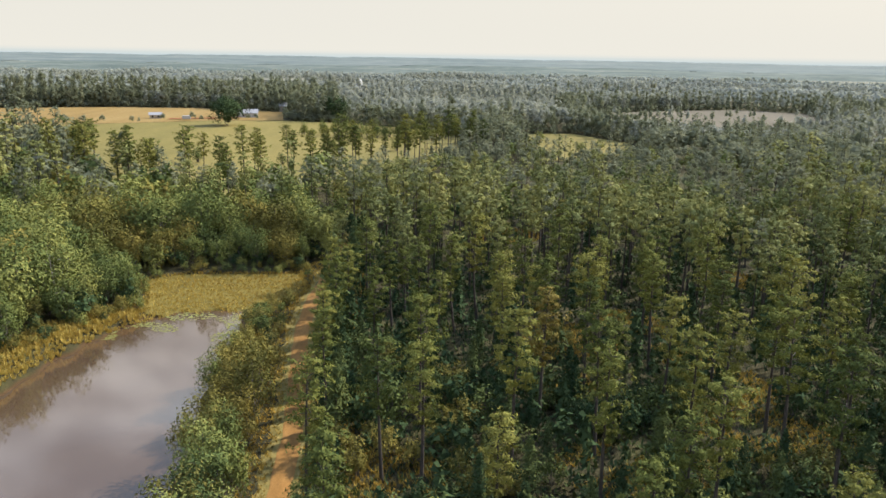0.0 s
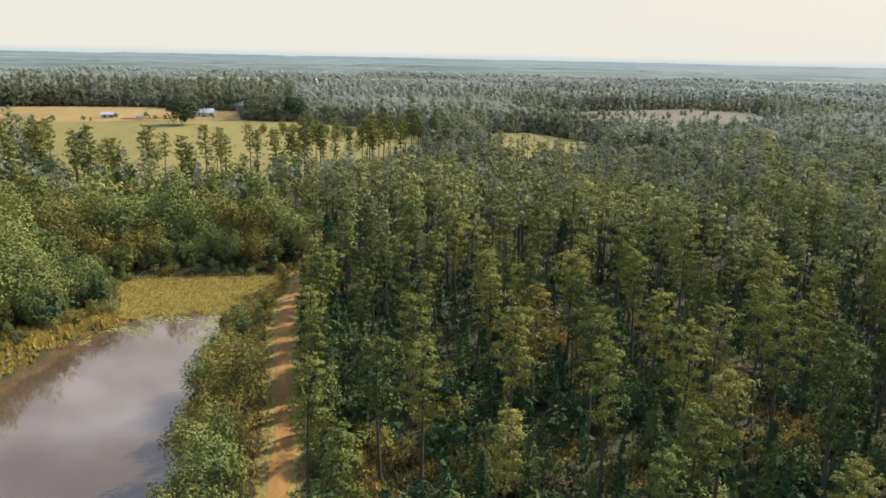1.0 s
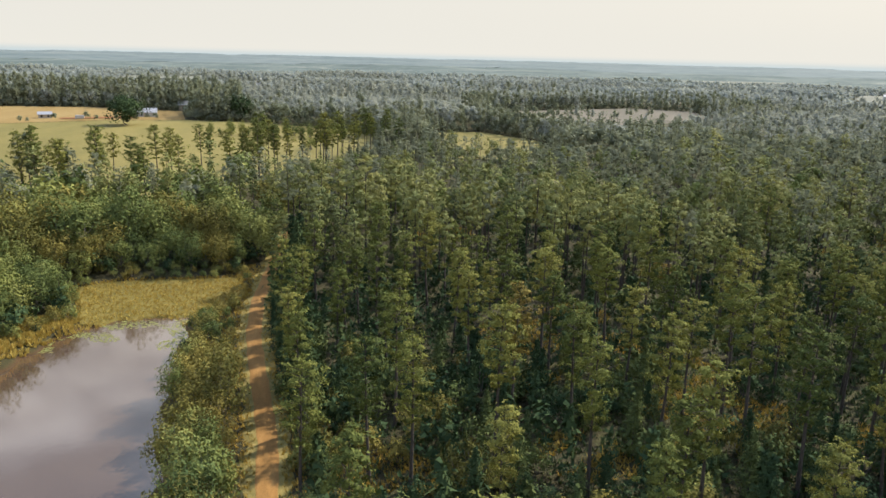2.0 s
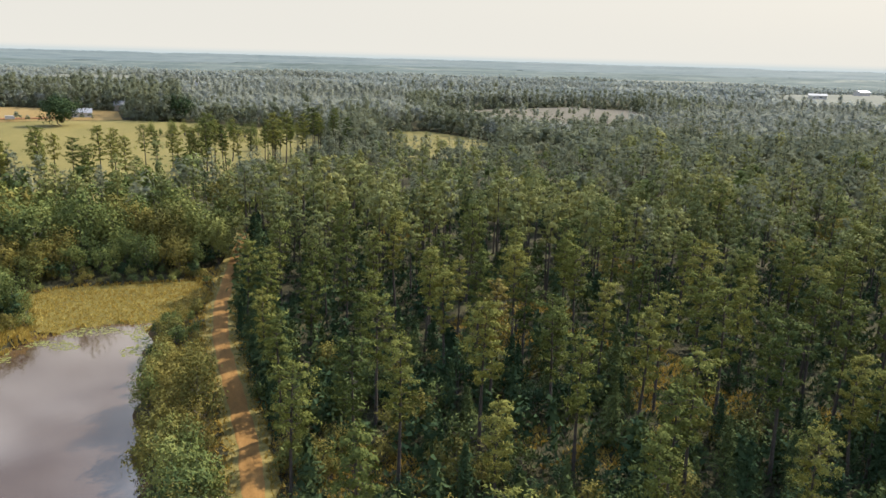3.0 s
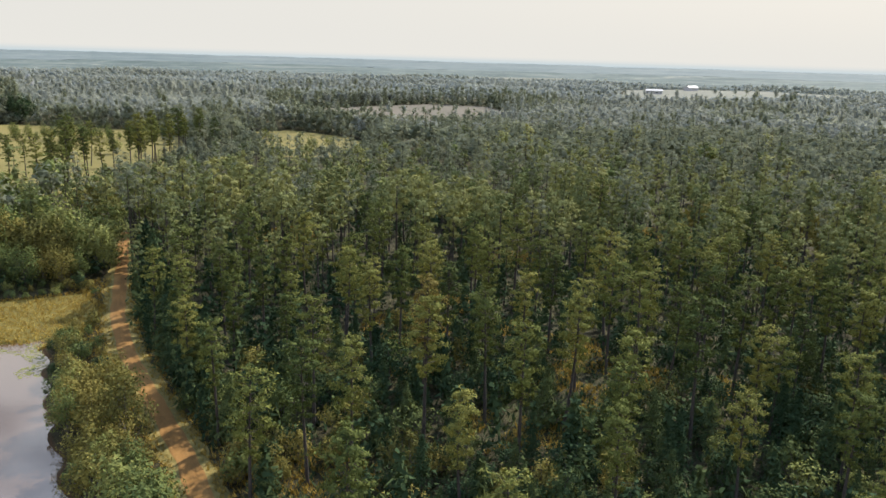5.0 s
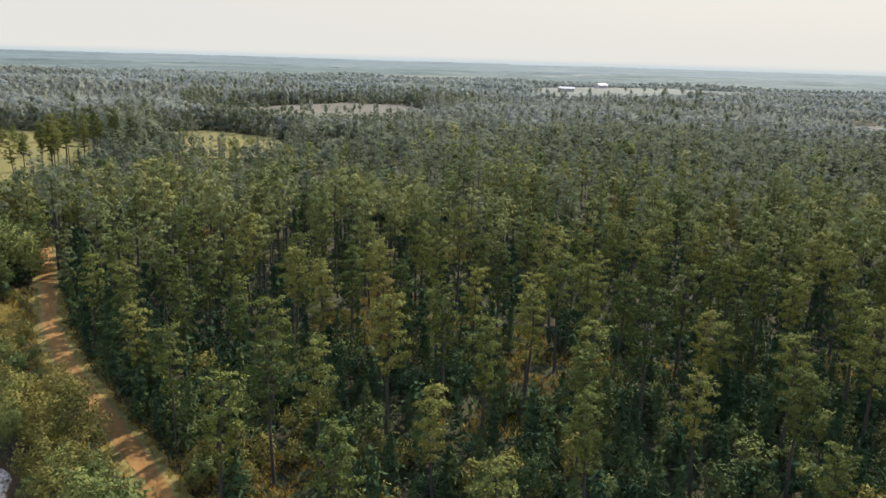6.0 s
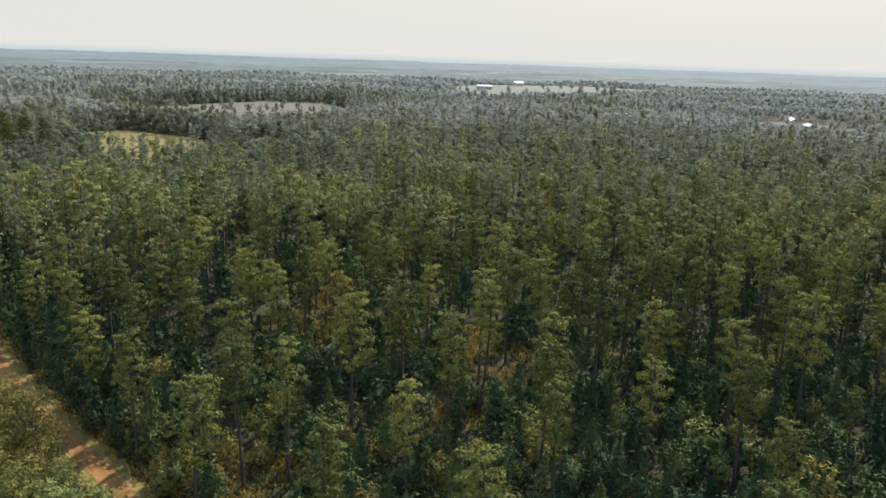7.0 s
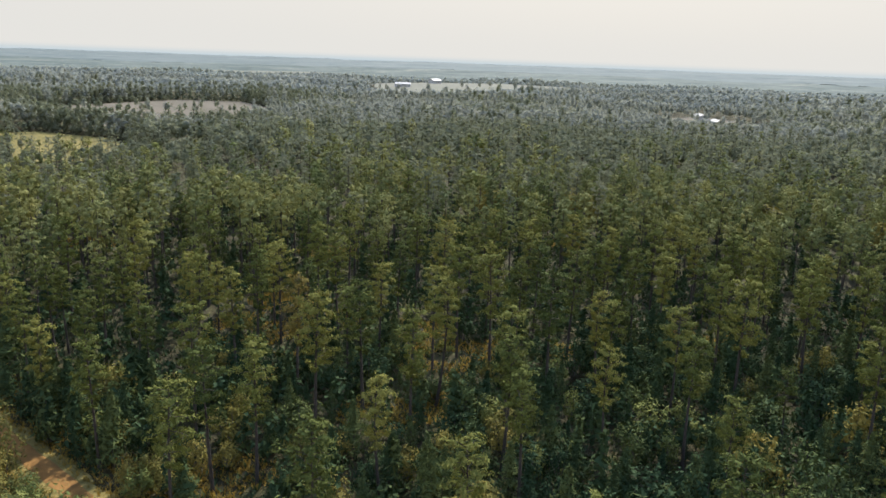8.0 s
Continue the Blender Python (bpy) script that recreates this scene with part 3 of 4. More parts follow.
for i in range(6):
    w, n = leafy_form(rng, 10.0, rng.uniform(2.9, 3.6), 22, 74, 0.44, 0.28, 0.06)
    broad_meshes.append((mesh_of("trunk", *w, [m_bark_grey], smooth=True), mesh_of("crown", *n, [m_broad])))
    olive_meshes.append((broad_meshes[-1][0], mesh_of("crown", *n, [m_olive])))
for i in range(6):
    w, n = leafy_form(rng, 3.4, rng.uniform(1.5, 2.1), 13, 58, 0.29, 0.18, 0.05, 4)
    shrub_meshes.append([(mesh_of("stem", *w, [m_bark_grey]), mesh_of("foliage", *n, [m])) for m in (m_sapling, m_broad, m_olive)])
for i in range(5):
    w, n = sapling_form(rng, 6.0, 760, 0.52, 0.13)
    young_meshes.append((mesh_of("stem", *w, [m_bark]), mesh_of("foliage", *n, [m_sapling])))


def plant(name, pieces, at, size, label, category, group, tall=1.0):
    """One plant of its own: an Empty at its foot, with its wood and its leaves."""
    ob = new(name)
    ob.empty_display_size = 0.3
    for (part_name, mesh) in pieces:
        part(part_name, mesh, ob)
    x, y = at
    ob.matrix_basis = pose(x, y, float(height(x, y)) - 0.08, rng.uniform(-2, 2), rng.uniform(-2, 2), rng.uniform(0, 360)) @ Matrix.Diagonal((size, size, size * tall, 1))
    return tagged(ob, label, category, group)


def pine(x, y, h, yellow=False):
    k = int(rng.integers(PINE_KINDS))
    t, c = pine_meshes[k]
    if yellow:
        c = c.copy()
        c.materials[0] = m_gold_pine
    size = h / 18.0
    label = "tall pine with yellowing needles and a bare trunk" if yellow else (
        "tall straight pine with a tufted crown over undergrowth" if h > 16.5 else "middle-sized pine with a full green crown")
    plant("pine_tree", [("trunk", t), ("crown", c)], (x, y), size, label, "pine tree", "pines of the stand")


# ---- the pine stand beside the track: singled-out trees, then the rest of the near stand ----
NEAR = 132.0      # metres from the middle of the flight within which every tree stands alone
KNOWN = [(25.7, 73.5, 18.5), (19.2, 94, 17.0), (2.5, 117.3, 16.9), (-3.1, 112, 17.2), (16.2, 67.5, 17.9), (17.8, 79.0, 18.2), (5.9, 59.5, 15.6),
         (-1.6, 71.5, 17.3), (21.5, 87.5, 15), (-2.1, 97, 14.0), (-5.8, 73.2, 16.8), (-13.8, 115, 16), (6.3, 123, 19), (9.8, 112.5, 15.6),
         (-13.3, 85, 16.0), (24, 112, 14), (29.9, 102.1, 17.5), (37, 75, 19.4), (14, 99.6, 18.4), (24.8, 60.4, 18.6), (16.3, 50.2, 16.6),
         (31.2, 50.8, 14.5), (77.2, 142.6, 20.6), (84, 64, 18.7), (96, 117, 18.4), (-9, 101, 16.5), (45, 62, 16),
         (33.4, 83, 16.6), (39.2, 84, 18.1), (20.3, 56.5, 16.9), (68.7, 106.7, 17.5), (70.7, 97.6, 16.9), (58.8, 104.7, 16.2), (79.8, 106, 19.5),
         (84.2, 98.6, 16.4), (64, 69.8, 17), (60.4, 53.2, 19.0), (54.6, 47.2, 19.6), (53.8, 81.5, 16.6), (75.6, 79.2, 17.8), (37.6, 64.8, 19.2),
         (40.1, 106.1, 16.4), (46.9, 85.6, 17.2), (47.2, 62.2, 14.2), (91, 80.3, 18.3), (79.8, 58.2, 19.6), (-14.8, 97, 15.2), (-7.7, 119.6, 16.1),
         (-5.5, 121, 14), (-0.2, 107, 14), (14.8, 113.5, 13.1), (11.7, 133.5, 14.4), (25.7, 152.5, 16.6), (20, 161, 16.8), (-14.8, 106.3, 16.4)]
placed = []
for x, y, h in KNOWN:
    placed.append((x, y))
    pine(x, y, h - 0.9)
placed.append((12.4, 86.0))
pine(12.4, 86.0, 17.0, True)
for x, y in rng.permutation(jitter(rng, -18, 125, 8, 136, 2.6)):
    d = math.hypot(x + 18, y)
    apart = 8.8 if d < 98 else 6.8
    if d > NEAR or d < 36 or not sector(x, y) or zones([x], [y])[0] != 1 or tall_gap(x, y) or clearing(x, y) < 0.5 or min(math.hypot(x - a, y - b) for a, b in placed) < apart:
        continue
    placed.append((x, y))
    pine(x, y, rng.choice([rng.uniform(14.5, 18.8), rng.uniform(10, 14)], p=[0.85, 0.15]))

# ---- undergrowth of the near stand ----
for x, y in jitter(rng, -15, 84, 14, 104, 3.4):
    z = zones([x], [y])[0]
    if z != 1 or clearing(x, y) < 0.8 or rng.uniform() < 0.12 or not 44 < reach(x, y) < 108 or not sector(x, y):
        continue
    if rng.uniform() < 0.45:
        h = rng.uniform(3.0, 9.0)
        plant("young_pine", [("stem", young_meshes[int(rng.integers(5))][0]), ("foliage", young_meshes[int(rng.integers(5))][1])], (x, y), h / 6.0,
              "young dark green conifer in the undergrowth", "young tree", "undergrowth of the stand")
    else:
        k = int(rng.choice(3, p=[0.66, 0.20, 0.14]))
        s, l = shrub_meshes[int(rng.integers(6))][k]
        plant("shrub", [("stem", s), ("foliage", l)], (x, y), rng.uniform(0.8, 1.7),
              ("dark green shrub under the pines", "leafy green shrub under the pines", "yellowing shrub under the pines")[k], "shrub", "undergrowth of the stand", rng.uniform(0.8, 1.4))

for x, y in ((-12.0, 79), (-10.8, 77), (-8.4, 73.8), (-9.8, 75.4), (-12.8, 76), (-5.5, 78), (-2.6, 76.5), (-9.6, 89), (-7.5, 81), (18, 112), (19.5, 110.5), (3, 84), (8, 70)):
    l = shrub_meshes[int(rng.integers(6))][2]
    plant("shrub", [("stem", l[0]), ("foliage", l[1])], (x, y), rng.uniform(0.7, 1.1), "yellow-green bush in the sun beside the stand", "shrub", "undergrowth of the stand", rng.uniform(0.9, 1.4))

# ---- trees and bushes on the dam between pond and track ----
for x, y in jitter(rng, -36, -13, 38, 158, 2.5):
    side = x - float(road_x(y))
    if zones([x], [y])[0] != 3 or signed(POND, [x], [y])[0] < 0.9 or (side > -3.6 and rng.uniform() < 0.75) or rng.uniform() < 0.10:
        continue
    h = rng.uniform(1.2, 2.2) if side > -3.9 and y > 74 else (rng.uniform(1.6, 3.2) if y > 104 else (rng.uniform(4.2, 8.2) if rng.uniform() < 0.5 else rng.uniform(1.4, 3.0)))
    if h > 3.5 and signed(POND, [x], [y])[0] < 2.0:
        h = rng.uniform(2.2, 3.4)
    if h > 3.5:
        k = int(rng.integers(6))
        yellow = rng.uniform() < 0.62
        t, c = (olive_meshes if yellow else broad_meshes)[k]
        plant("dam_tree", [("trunk", t), ("crown", c)], (x, y), h / 10.0 * 1.1, "small yellowing tree crowding the pond's bank" if yellow else "small leafy green tree crowding the pond's bank", "tree", "growth on the dam", rng.uniform(0.95, 1.3))
    else:
        k = int(rng.choice(3, p=[0.2, 0.35, 0.45]))
        st, l = shrub_meshes[int(rng.integers(6))][k]
        plant("dam_shrub", [("stem", st), ("foliage", l)], (x, y), h / 3.4, ("dark shrub", "leafy green shrub", "yellowing shrub")[k] + " on the dam by the track", "shrub", "growth on the dam")
# young pines that lean over the track's other side
for y in np.arange(84, 172, 2.6):
    for row in (3.6, 5.4):
        yy = y + rng.uniform(-1.0, 1.0)
        xx = float(road_x(yy)) + row + rng.uniform(-0.4, 0.9)
        if rng.uniform() < (0.30 if row < 4 else 0.45):
            continue
        h = rng.uniform(3.0, 6.5) if row < 4 else rng.uniform(8.0, 13.5)
        plant("young_pine", [("stem", young_meshes[int(rng.integers(5))][0]), ("foliage", young_meshes[int(rng.integers(5))][1])], (xx, yy), h / 6.0,
              "young bushy conifer at the edge of the clay track", "young tree", "young pines by the track", 1.0)
# low bushes along the other shore, at the marsh's edge and on the track's far side
for x, y in jitter(rng, -78, -24, 70, 160, 2.3):
    p_, q_ = signed(POND, [x], [y])[0], signed(MARSH, [x], [y])[0]
    side = x - float(road_x(y))
    shore = 3.2 < p_ < 7.5 and x < -50 and q_ > 2
    rim = 0.2 < q_ < 4.5 and p_ > 3 and side < -4
    if not (shore or rim) or rng.uniform() < 0.2:
        continue
    k = int(rng.choice(3, p=[0.15, 0.4, 0.45]))
    st, l = shrub_meshes[int(rng.integers(6))][k]
    plant("bank_shrub", [("stem", st), ("foliage", l)], (x, y), rng.uniform(0.35, 0.85), ("dark shrub", "leafy green shrub", "yellow-green shrub")[k] + " on the pond's grassy shore", "shrub", "growth on the shore")

# ---- broad-leaved trees round the pond's left bank and behind the marsh ----
for x, y in jitter(rng, -100, -22, 84, 182, 4.5):
    z = zones([x], [y])[0]
    if z != 2 or signed(POND, [x], [y])[0] < 6 or signed(MARSH, [x], [y])[0] < 3:
        continue
    shore = min(signed(POND, [x], [y])[0], signed(MARSH, [x], [y])[0])
    h = rng.uniform(5.5, 8.5) if shore < 12 else rng.uniform(9.0, 14.0)
    k = int(rng.integers(6))
    near_gold = min(math.hypot(x - a, y - b) - r for a, b, r in ((-80, 169, 6), (-69, 155, 7), (-60, 155, 5), (-37, 168, 6), (-34, 160, 4)))
    yellow = rng.uniform() < (0.7 if near_gold < 0 else 0.06)
    t, c = (olive_meshes if yellow else broad_meshes)[k]
    plant("bank_tree", [("trunk", t), ("crown", c)], (x, y), h / 10.0, "broad-leaved tree turning yellow by the pond" if yellow else "green broad-leaved tree in the wood by the pond",
          "tree", "trees round the pond", rng.uniform(0.9, 1.15))

# ---- tall pines along the near edge of the meadow ----
line_ = [(-128, 262), (-104, 230), (-78, 214), (-52, 232), (-24, 272), (2, 318), (16, 352)]
for (x0, y0), (x1, y1) in zip(line_, line_[1:]):
    n_ = int(math.hypot(x1 - x0, y1 - y0) / (3.6 if x1 < -70 else 6.0))
    for i in range(n_):
        u = (i + rng.uniform(0, 0.8)) / n_
        if rng.uniform() < (0.0 if x1 < -70 else 0.1):
            continue
        pine(x0 + (x1 - x0) * u + rng.normal() * 4.0, y0 + (y1 - y0) * u + rng.normal() * 4.0, rng.uniform(14.5, 23.0))
for (x0, y0), (x1, y1), gap_, h0, h1 in (((-86, 246), (-46, 262), 5.5, 15, 20), ((-46, 262), (-12, 284), 6.0, 14, 19), ((-60, 284), (-8, 300), 8.0, 14, 18), ((-30, 312), (22, 336), 8.5, 13, 17)):
    n_ = int(math.hypot(x1 - x0, y1 - y0) / gap_)
    for i in range(n_):
        u = (i + rng.uniform(0, 0.8)) / n_
        pine(x0 + (x1 - x0) * u + rng.normal() * 4.5, y0 + (y1 - y0) * u + rng.normal() * 4.5, rng.uniform(h0, h1))
for i in range(22):
    k = int(rng.integers(6))
    plant("field_tree", [("trunk", broad_meshes[k][0]), ("crown", broad_meshes[k][1])], (-74 + i * 3.6 + rng.normal(), 402 - i * 0.5 + rng.normal() * 3), rng.uniform(0.3, 0.75), "low bushy tree in the hedge across the meadow", "tree", "trees in the meadow", 1.2)
for x, y in ((-62, 300), (-20, 345), (30, 352), (62, 345), (48, 380), (72, 352), (-95, 300), (-30, 400)):
    k = int(rng.integers(6))
    plant("field_tree", [("trunk", broad_meshes[k][0]), ("crown", broad_meshes[k][1])], (x, y), rng.uniform(0.6, 0.95), "round dark tree standing in the meadow", "tree", "trees in the meadow", 0.8)

# ---- the rest of the woods, past counting ----
low_pines, low_broad, low_olive, tiny, clump_forms = [], [], [], [], []
for i in range(6):
    w, n = pine_form(rng, 18.0, rng.uniform(0.44, 0.62), rng.uniform(1.9, 2.7), 19, 2, 13, 0.74, 0.32, 4, False, 4, 0.38, 0.3)
    low_pines.append([(w[0], w[1], 0), (n[0], n[1], 1)])
for i in range(5):
    w, n = leafy_form(rng, 10.0, rng.uniform(3.0, 3.7), 14, 26, 0.95, 0.68, 0.1, 4, False)
    low_broad.append([(n[0], n[1], 2)])
    low_olive.append([(n[0], n[1], 3)])
for i in range(4):
    w, n = leafy_form(rng, 3.4, rng.uniform(1.5, 2.1), 8, 19, 0.50, 0.36, 0.05, 4, False)
    tiny.append([(n[0], n[1], 4)])
    w, n = sapling_form(rng, 5.5, 120, 0.80, 0.32)
    tiny.append([(n[0], n[1], 4)])
wood_forms = low_pines + low_broad + low_olive


def pine_lumps(low, reach_, n):
    """Lumps of a conifer's crown 18 m tall, from a height ratio up to the tip."""
    q = np.linspace(0, 1, n)
    return [(rng.normal() * 0.45, rng.normal() * 0.45, 18 * (low + (0.93 - low) * t) + rng.normal() * 0.4, reach_ * (1.0 - 0.55 * t) * rng.uniform(0.85, 1.15), rng.uniform(0.75, 1.1) * (6.0 * (1 - low) / n + 0.35)) for t in q]


def broad_lumps(n, spread_, h):
    """Lumps of a round crown."""
    out_ = [(rng.normal() * 0.3, rng.normal() * 0.3, h * 0.7, spread_ * 0.62, 0.9)]
    for i in range(n - 1):
        a = i * 6.283 / (n - 1) + rng.uniform(-0.4, 0.4)
        out_.append((math.cos(a) * spread_ * 0.55, math.sin(a) * spread_ * 0.55, h * rng.uniform(0.38, 0.62), spread_ * rng.uniform(0.42, 0.6), rng.uniform(0.9, 1.3)))
    return out_


back_forms, edge_forms = [], []
for i in range(6):
    w, n = pine_form(rng, 18.0, rng.uniform(0.3, 0.48), rng.uniform(2.3, 3.0), 17, 2, 6, 1.0, 0.6, 4, False, 3, 1.2, 0.22)
    heart = lump_form(rng, pine_lumps(rng.uniform(0.5, 0.58), 1.8, 2), 0, 1.0)
    back_forms.append([(w[0], w[1], 0), (n[0], n[1], 1), (*heart, 1)])
for i in range(6):
    edge_forms.append([(*lump_form(rng, pine_lumps(rng.uniform(0.08, 0.2), rng.uniform(2.4, 2.9), 4), 26, 1.5, 0.8), 1)])
for i in range(10):
    back_forms.append([(*lump_form(rng, broad_lumps(4, rng.uniform(3.4, 4.4), 11.0), 30, 1.2, 0.8), 2)])
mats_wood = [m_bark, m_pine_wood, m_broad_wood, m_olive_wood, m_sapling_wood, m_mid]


def hazed(forms):
    """The same forms with leaves in the colour paled to imitate haze."""
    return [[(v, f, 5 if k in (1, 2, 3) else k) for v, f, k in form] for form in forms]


def wood_places(x0, x1, y0, y1, gap, keep):
    p = jitter(rng, x0, x1, y0, y1, gap)
    z = zones(p[:, 0], p[:, 1])
    hh = height(p[:, 0], p[:, 1])
    out = []
    for (x, y), k, g in zip(p, z, hh):
        if k in (0, 3) or not keep(x, y) or clearing(x, y) < 0 or tall_gap(x, y):
            continue
        low = signed(LOW_WOOD, [x], [y])[0] < 0
        if rng.uniform() < (0.42 if k == 4 else 1.0 if k == 1 and reach(x, y) < 190 else 0.6 if k == 1 else 0.0):
            tall = 0.7 if low else 1.22 if x < -92 and y > 185 else 1.0
            out.append((x, y, g, tall * (0.84 + 0.28 * float(stand(x, y))) * rng.uniform(13.5, 19.5) / 18.0, rng.integers(6)))
        else:
            size = rng.uniform(0.6, 0.9) if low else rng.uniform(0.95, 1.45) if k == 4 else rng.uniform(0.75, 1.2)
            out.append((x, y, g, size, 6 + rng.integers(5) if rng.uniform() < 0.8 else 11 + rng.integers(5)))
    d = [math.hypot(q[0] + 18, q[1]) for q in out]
    # the share of haze-paled trees grows with distance from the flight
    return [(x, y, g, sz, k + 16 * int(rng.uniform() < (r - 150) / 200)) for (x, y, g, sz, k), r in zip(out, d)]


in_bank = lambda x, y: -101 < x < -22 and 84 < y < 183
scatter("pine_wood", wood_forms + hazed(wood_forms), wood_places(-190, 240, 20, 240, 6.3, lambda x, y: sector(x, y) and NEAR - 22 < reach(x, y) < 225 and (reach(x, y) > NEAR + 1 or x < float(road_x(y))) and not in_bank(x, y)),
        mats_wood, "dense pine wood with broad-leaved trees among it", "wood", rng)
scatter("wood_behind", back_forms + hazed(back_forms), wood_places(-250, 400, 40, 400, 7.0, lambda x, y: sector(x, y) and 225 <= reach(x, y) < 390),
        mats_wood, "mixed wood beyond the pine stand, partly paled for haze", "wood", rng)

# ---- tall pines that wall in the hay field and the meadow ----
edge = []
for poly, depth in ((HAY, 36), (STRIP, 20), (FALLOW, 20), (MEADOW, 10)):
    xs_, ys_ = [q[0] for q in poly], [q[1] for q in poly]
    p = jitter(rng, max(-330, min(xs_) - depth), max(xs_) + depth, min(ys_) + 60, max(ys_) + depth, 6.4)
    d = signed(poly, p[:, 0], p[:, 1])
    p = p[(d > 3) & (d < depth) & (np.hypot(p[:, 0], p[:, 1]) > 380)]
    p = p[~open_land(p[:, 0], p[:, 1])]
    lo_, hi_ = (17, 23) if poly is HAY else (12, 17)
    edge += [(x, y, g, rng.uniform(lo_, hi_) / 18.0, rng.integers(6)) for (x, y), g in zip(p, height(p[:, 0], p[:, 1]))]
    p = jitter(rng, max(-330, min(xs_) - 12), max(xs_) + 12, min(ys_), max(ys_) + 12, 4.4)
    d = signed(poly, p[:, 0], p[:, 1])
    p = p[(d > 0.5) & (d < 11) & (np.hypot(p[:, 0], p[:, 1]) > 300)]
    p = p[~open_land(p[:, 0], p[:, 1], 0.3)]
    edge += [(x, y, g, rng.uniform(0.3, 0.65), 6 + rng.integers(10)) for (x, y), g in zip(p, height(p[:, 0], p[:, 1]))]
scatter("field_edge_pines", hazed(edge_forms + back_forms[6:]), edge, mats_wood, "tall pines along the field's far edge, paled for haze", "wood", rng)

p = jitter(rng, -60, 250, 10, 230, 4.6)
keep = (zones(p[:, 0], p[:, 1]) == 1) & (np.abs(np.arctan2(p[:, 0] + 15, p[:, 1] + 30) - 0.4) < 1.05)
bushy = jitter(rng, -105, -24, 86, 184, 4.2)
bushy = bushy[(zones(bushy[:, 0], bushy[:, 1]) == 2) & (signed(POND, bushy[:, 0], bushy[:, 1]) > 6) & (signed(MARSH, bushy[:, 0], bushy[:, 1]) > 3)]
places = [(x, y, g, rng.uniform(0.8, 1.5), 2 * rng.integers(4)) for (x, y), g in zip(bushy, height(bushy[:, 0], bushy[:, 1]))]
places += [(x, y, g, rng.uniform(0.7, 1.6), rng.integers(8)) for (x, y), g in zip(p[keep], height(p[keep][:, 0], p[keep][:, 1]))
          if clearing(x, y) > 0.3 and 46 < reach(x, y) < 235 and rng.uniform() < (0.8 if reach(x, y) < 170 else 0.6)]
scatter("undergrowth", tiny, places, mats_wood, "dark green undergrowth of saplings and bushes", "undergrowth", rng)

# ---- far woods ----
fine_forms, around_forms = [], []
for i in range(8):
    lumps_ = pine_lumps(rng.uniform(0.3, 0.45), rng.uniform(2.6, 3.2), 2) if i % 4 == 1 else broad_lumps(3, rng.uniform(3.8, 4.8), 13.0)
    fine_forms.append([(*lump_form(rng, lumps_, 34 if i % 4 == 1 else 24, 1.6, 0.9), 0)])
    clump_forms.append([(*lump_form(rng, broad_lumps(3, rng.uniform(5.0, 6.4), 14.0), 8, 2.8, 1.0), 0)])
    d = rng.normal(size=(44, 3))
    d /= np.linalg.norm(d, axis=1)[:, None]
    around_forms.append([(*sprays(rng, d * [3.3, 3.3, 6.0] + [0, 0, 8.0], d, 2.6, 2.0, 1.5, 0.16), 0)])
# leaf colours step paler with range: haze put into the base colour
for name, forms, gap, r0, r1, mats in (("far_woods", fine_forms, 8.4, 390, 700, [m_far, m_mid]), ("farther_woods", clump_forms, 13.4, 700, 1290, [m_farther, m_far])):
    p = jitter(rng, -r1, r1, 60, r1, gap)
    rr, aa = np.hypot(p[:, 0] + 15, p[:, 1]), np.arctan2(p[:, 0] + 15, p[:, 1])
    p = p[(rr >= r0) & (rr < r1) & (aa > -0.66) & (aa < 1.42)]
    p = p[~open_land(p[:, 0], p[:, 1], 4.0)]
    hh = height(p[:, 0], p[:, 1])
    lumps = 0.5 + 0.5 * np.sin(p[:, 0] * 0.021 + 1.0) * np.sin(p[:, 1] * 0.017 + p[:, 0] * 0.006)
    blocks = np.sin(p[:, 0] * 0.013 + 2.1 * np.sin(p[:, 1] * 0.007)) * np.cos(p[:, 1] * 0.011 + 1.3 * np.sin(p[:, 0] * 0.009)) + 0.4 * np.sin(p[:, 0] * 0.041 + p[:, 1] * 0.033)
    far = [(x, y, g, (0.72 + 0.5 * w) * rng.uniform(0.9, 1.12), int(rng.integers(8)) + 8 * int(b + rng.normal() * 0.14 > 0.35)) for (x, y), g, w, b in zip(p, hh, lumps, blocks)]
    scatter(name, forms + [[(v, f, 1) for v, f, k in form] for form in forms], far, mats, "far mixed woods, leaves paled by steps to imitate haze", "woods", rng)


# the wood goes on behind and beside the flight
p = jitter(rng, -330, 330, -330, 160, 11.5)
rr = np.hypot(p[:, 0] + 18, p[:, 1])
p = p[(rr > 42) & (rr < 330) & (np.abs(np.arctan2(p[:, 0] + 15, p[:, 1] + 30) - 0.38) > 1.05)]
p = p[np.isin(zones(p[:, 0], p[:, 1]), (1, 2, 4))]
scatter("wood_around", around_forms, [(x, y, g, rng.uniform(0.8, 1.15), rng.integers(8)) for (x, y), g in zip(p, height(p[:, 0], p[:, 1]))], [m_pine_wood],
        "pine wood that closes in behind the pond", "wood", rng)


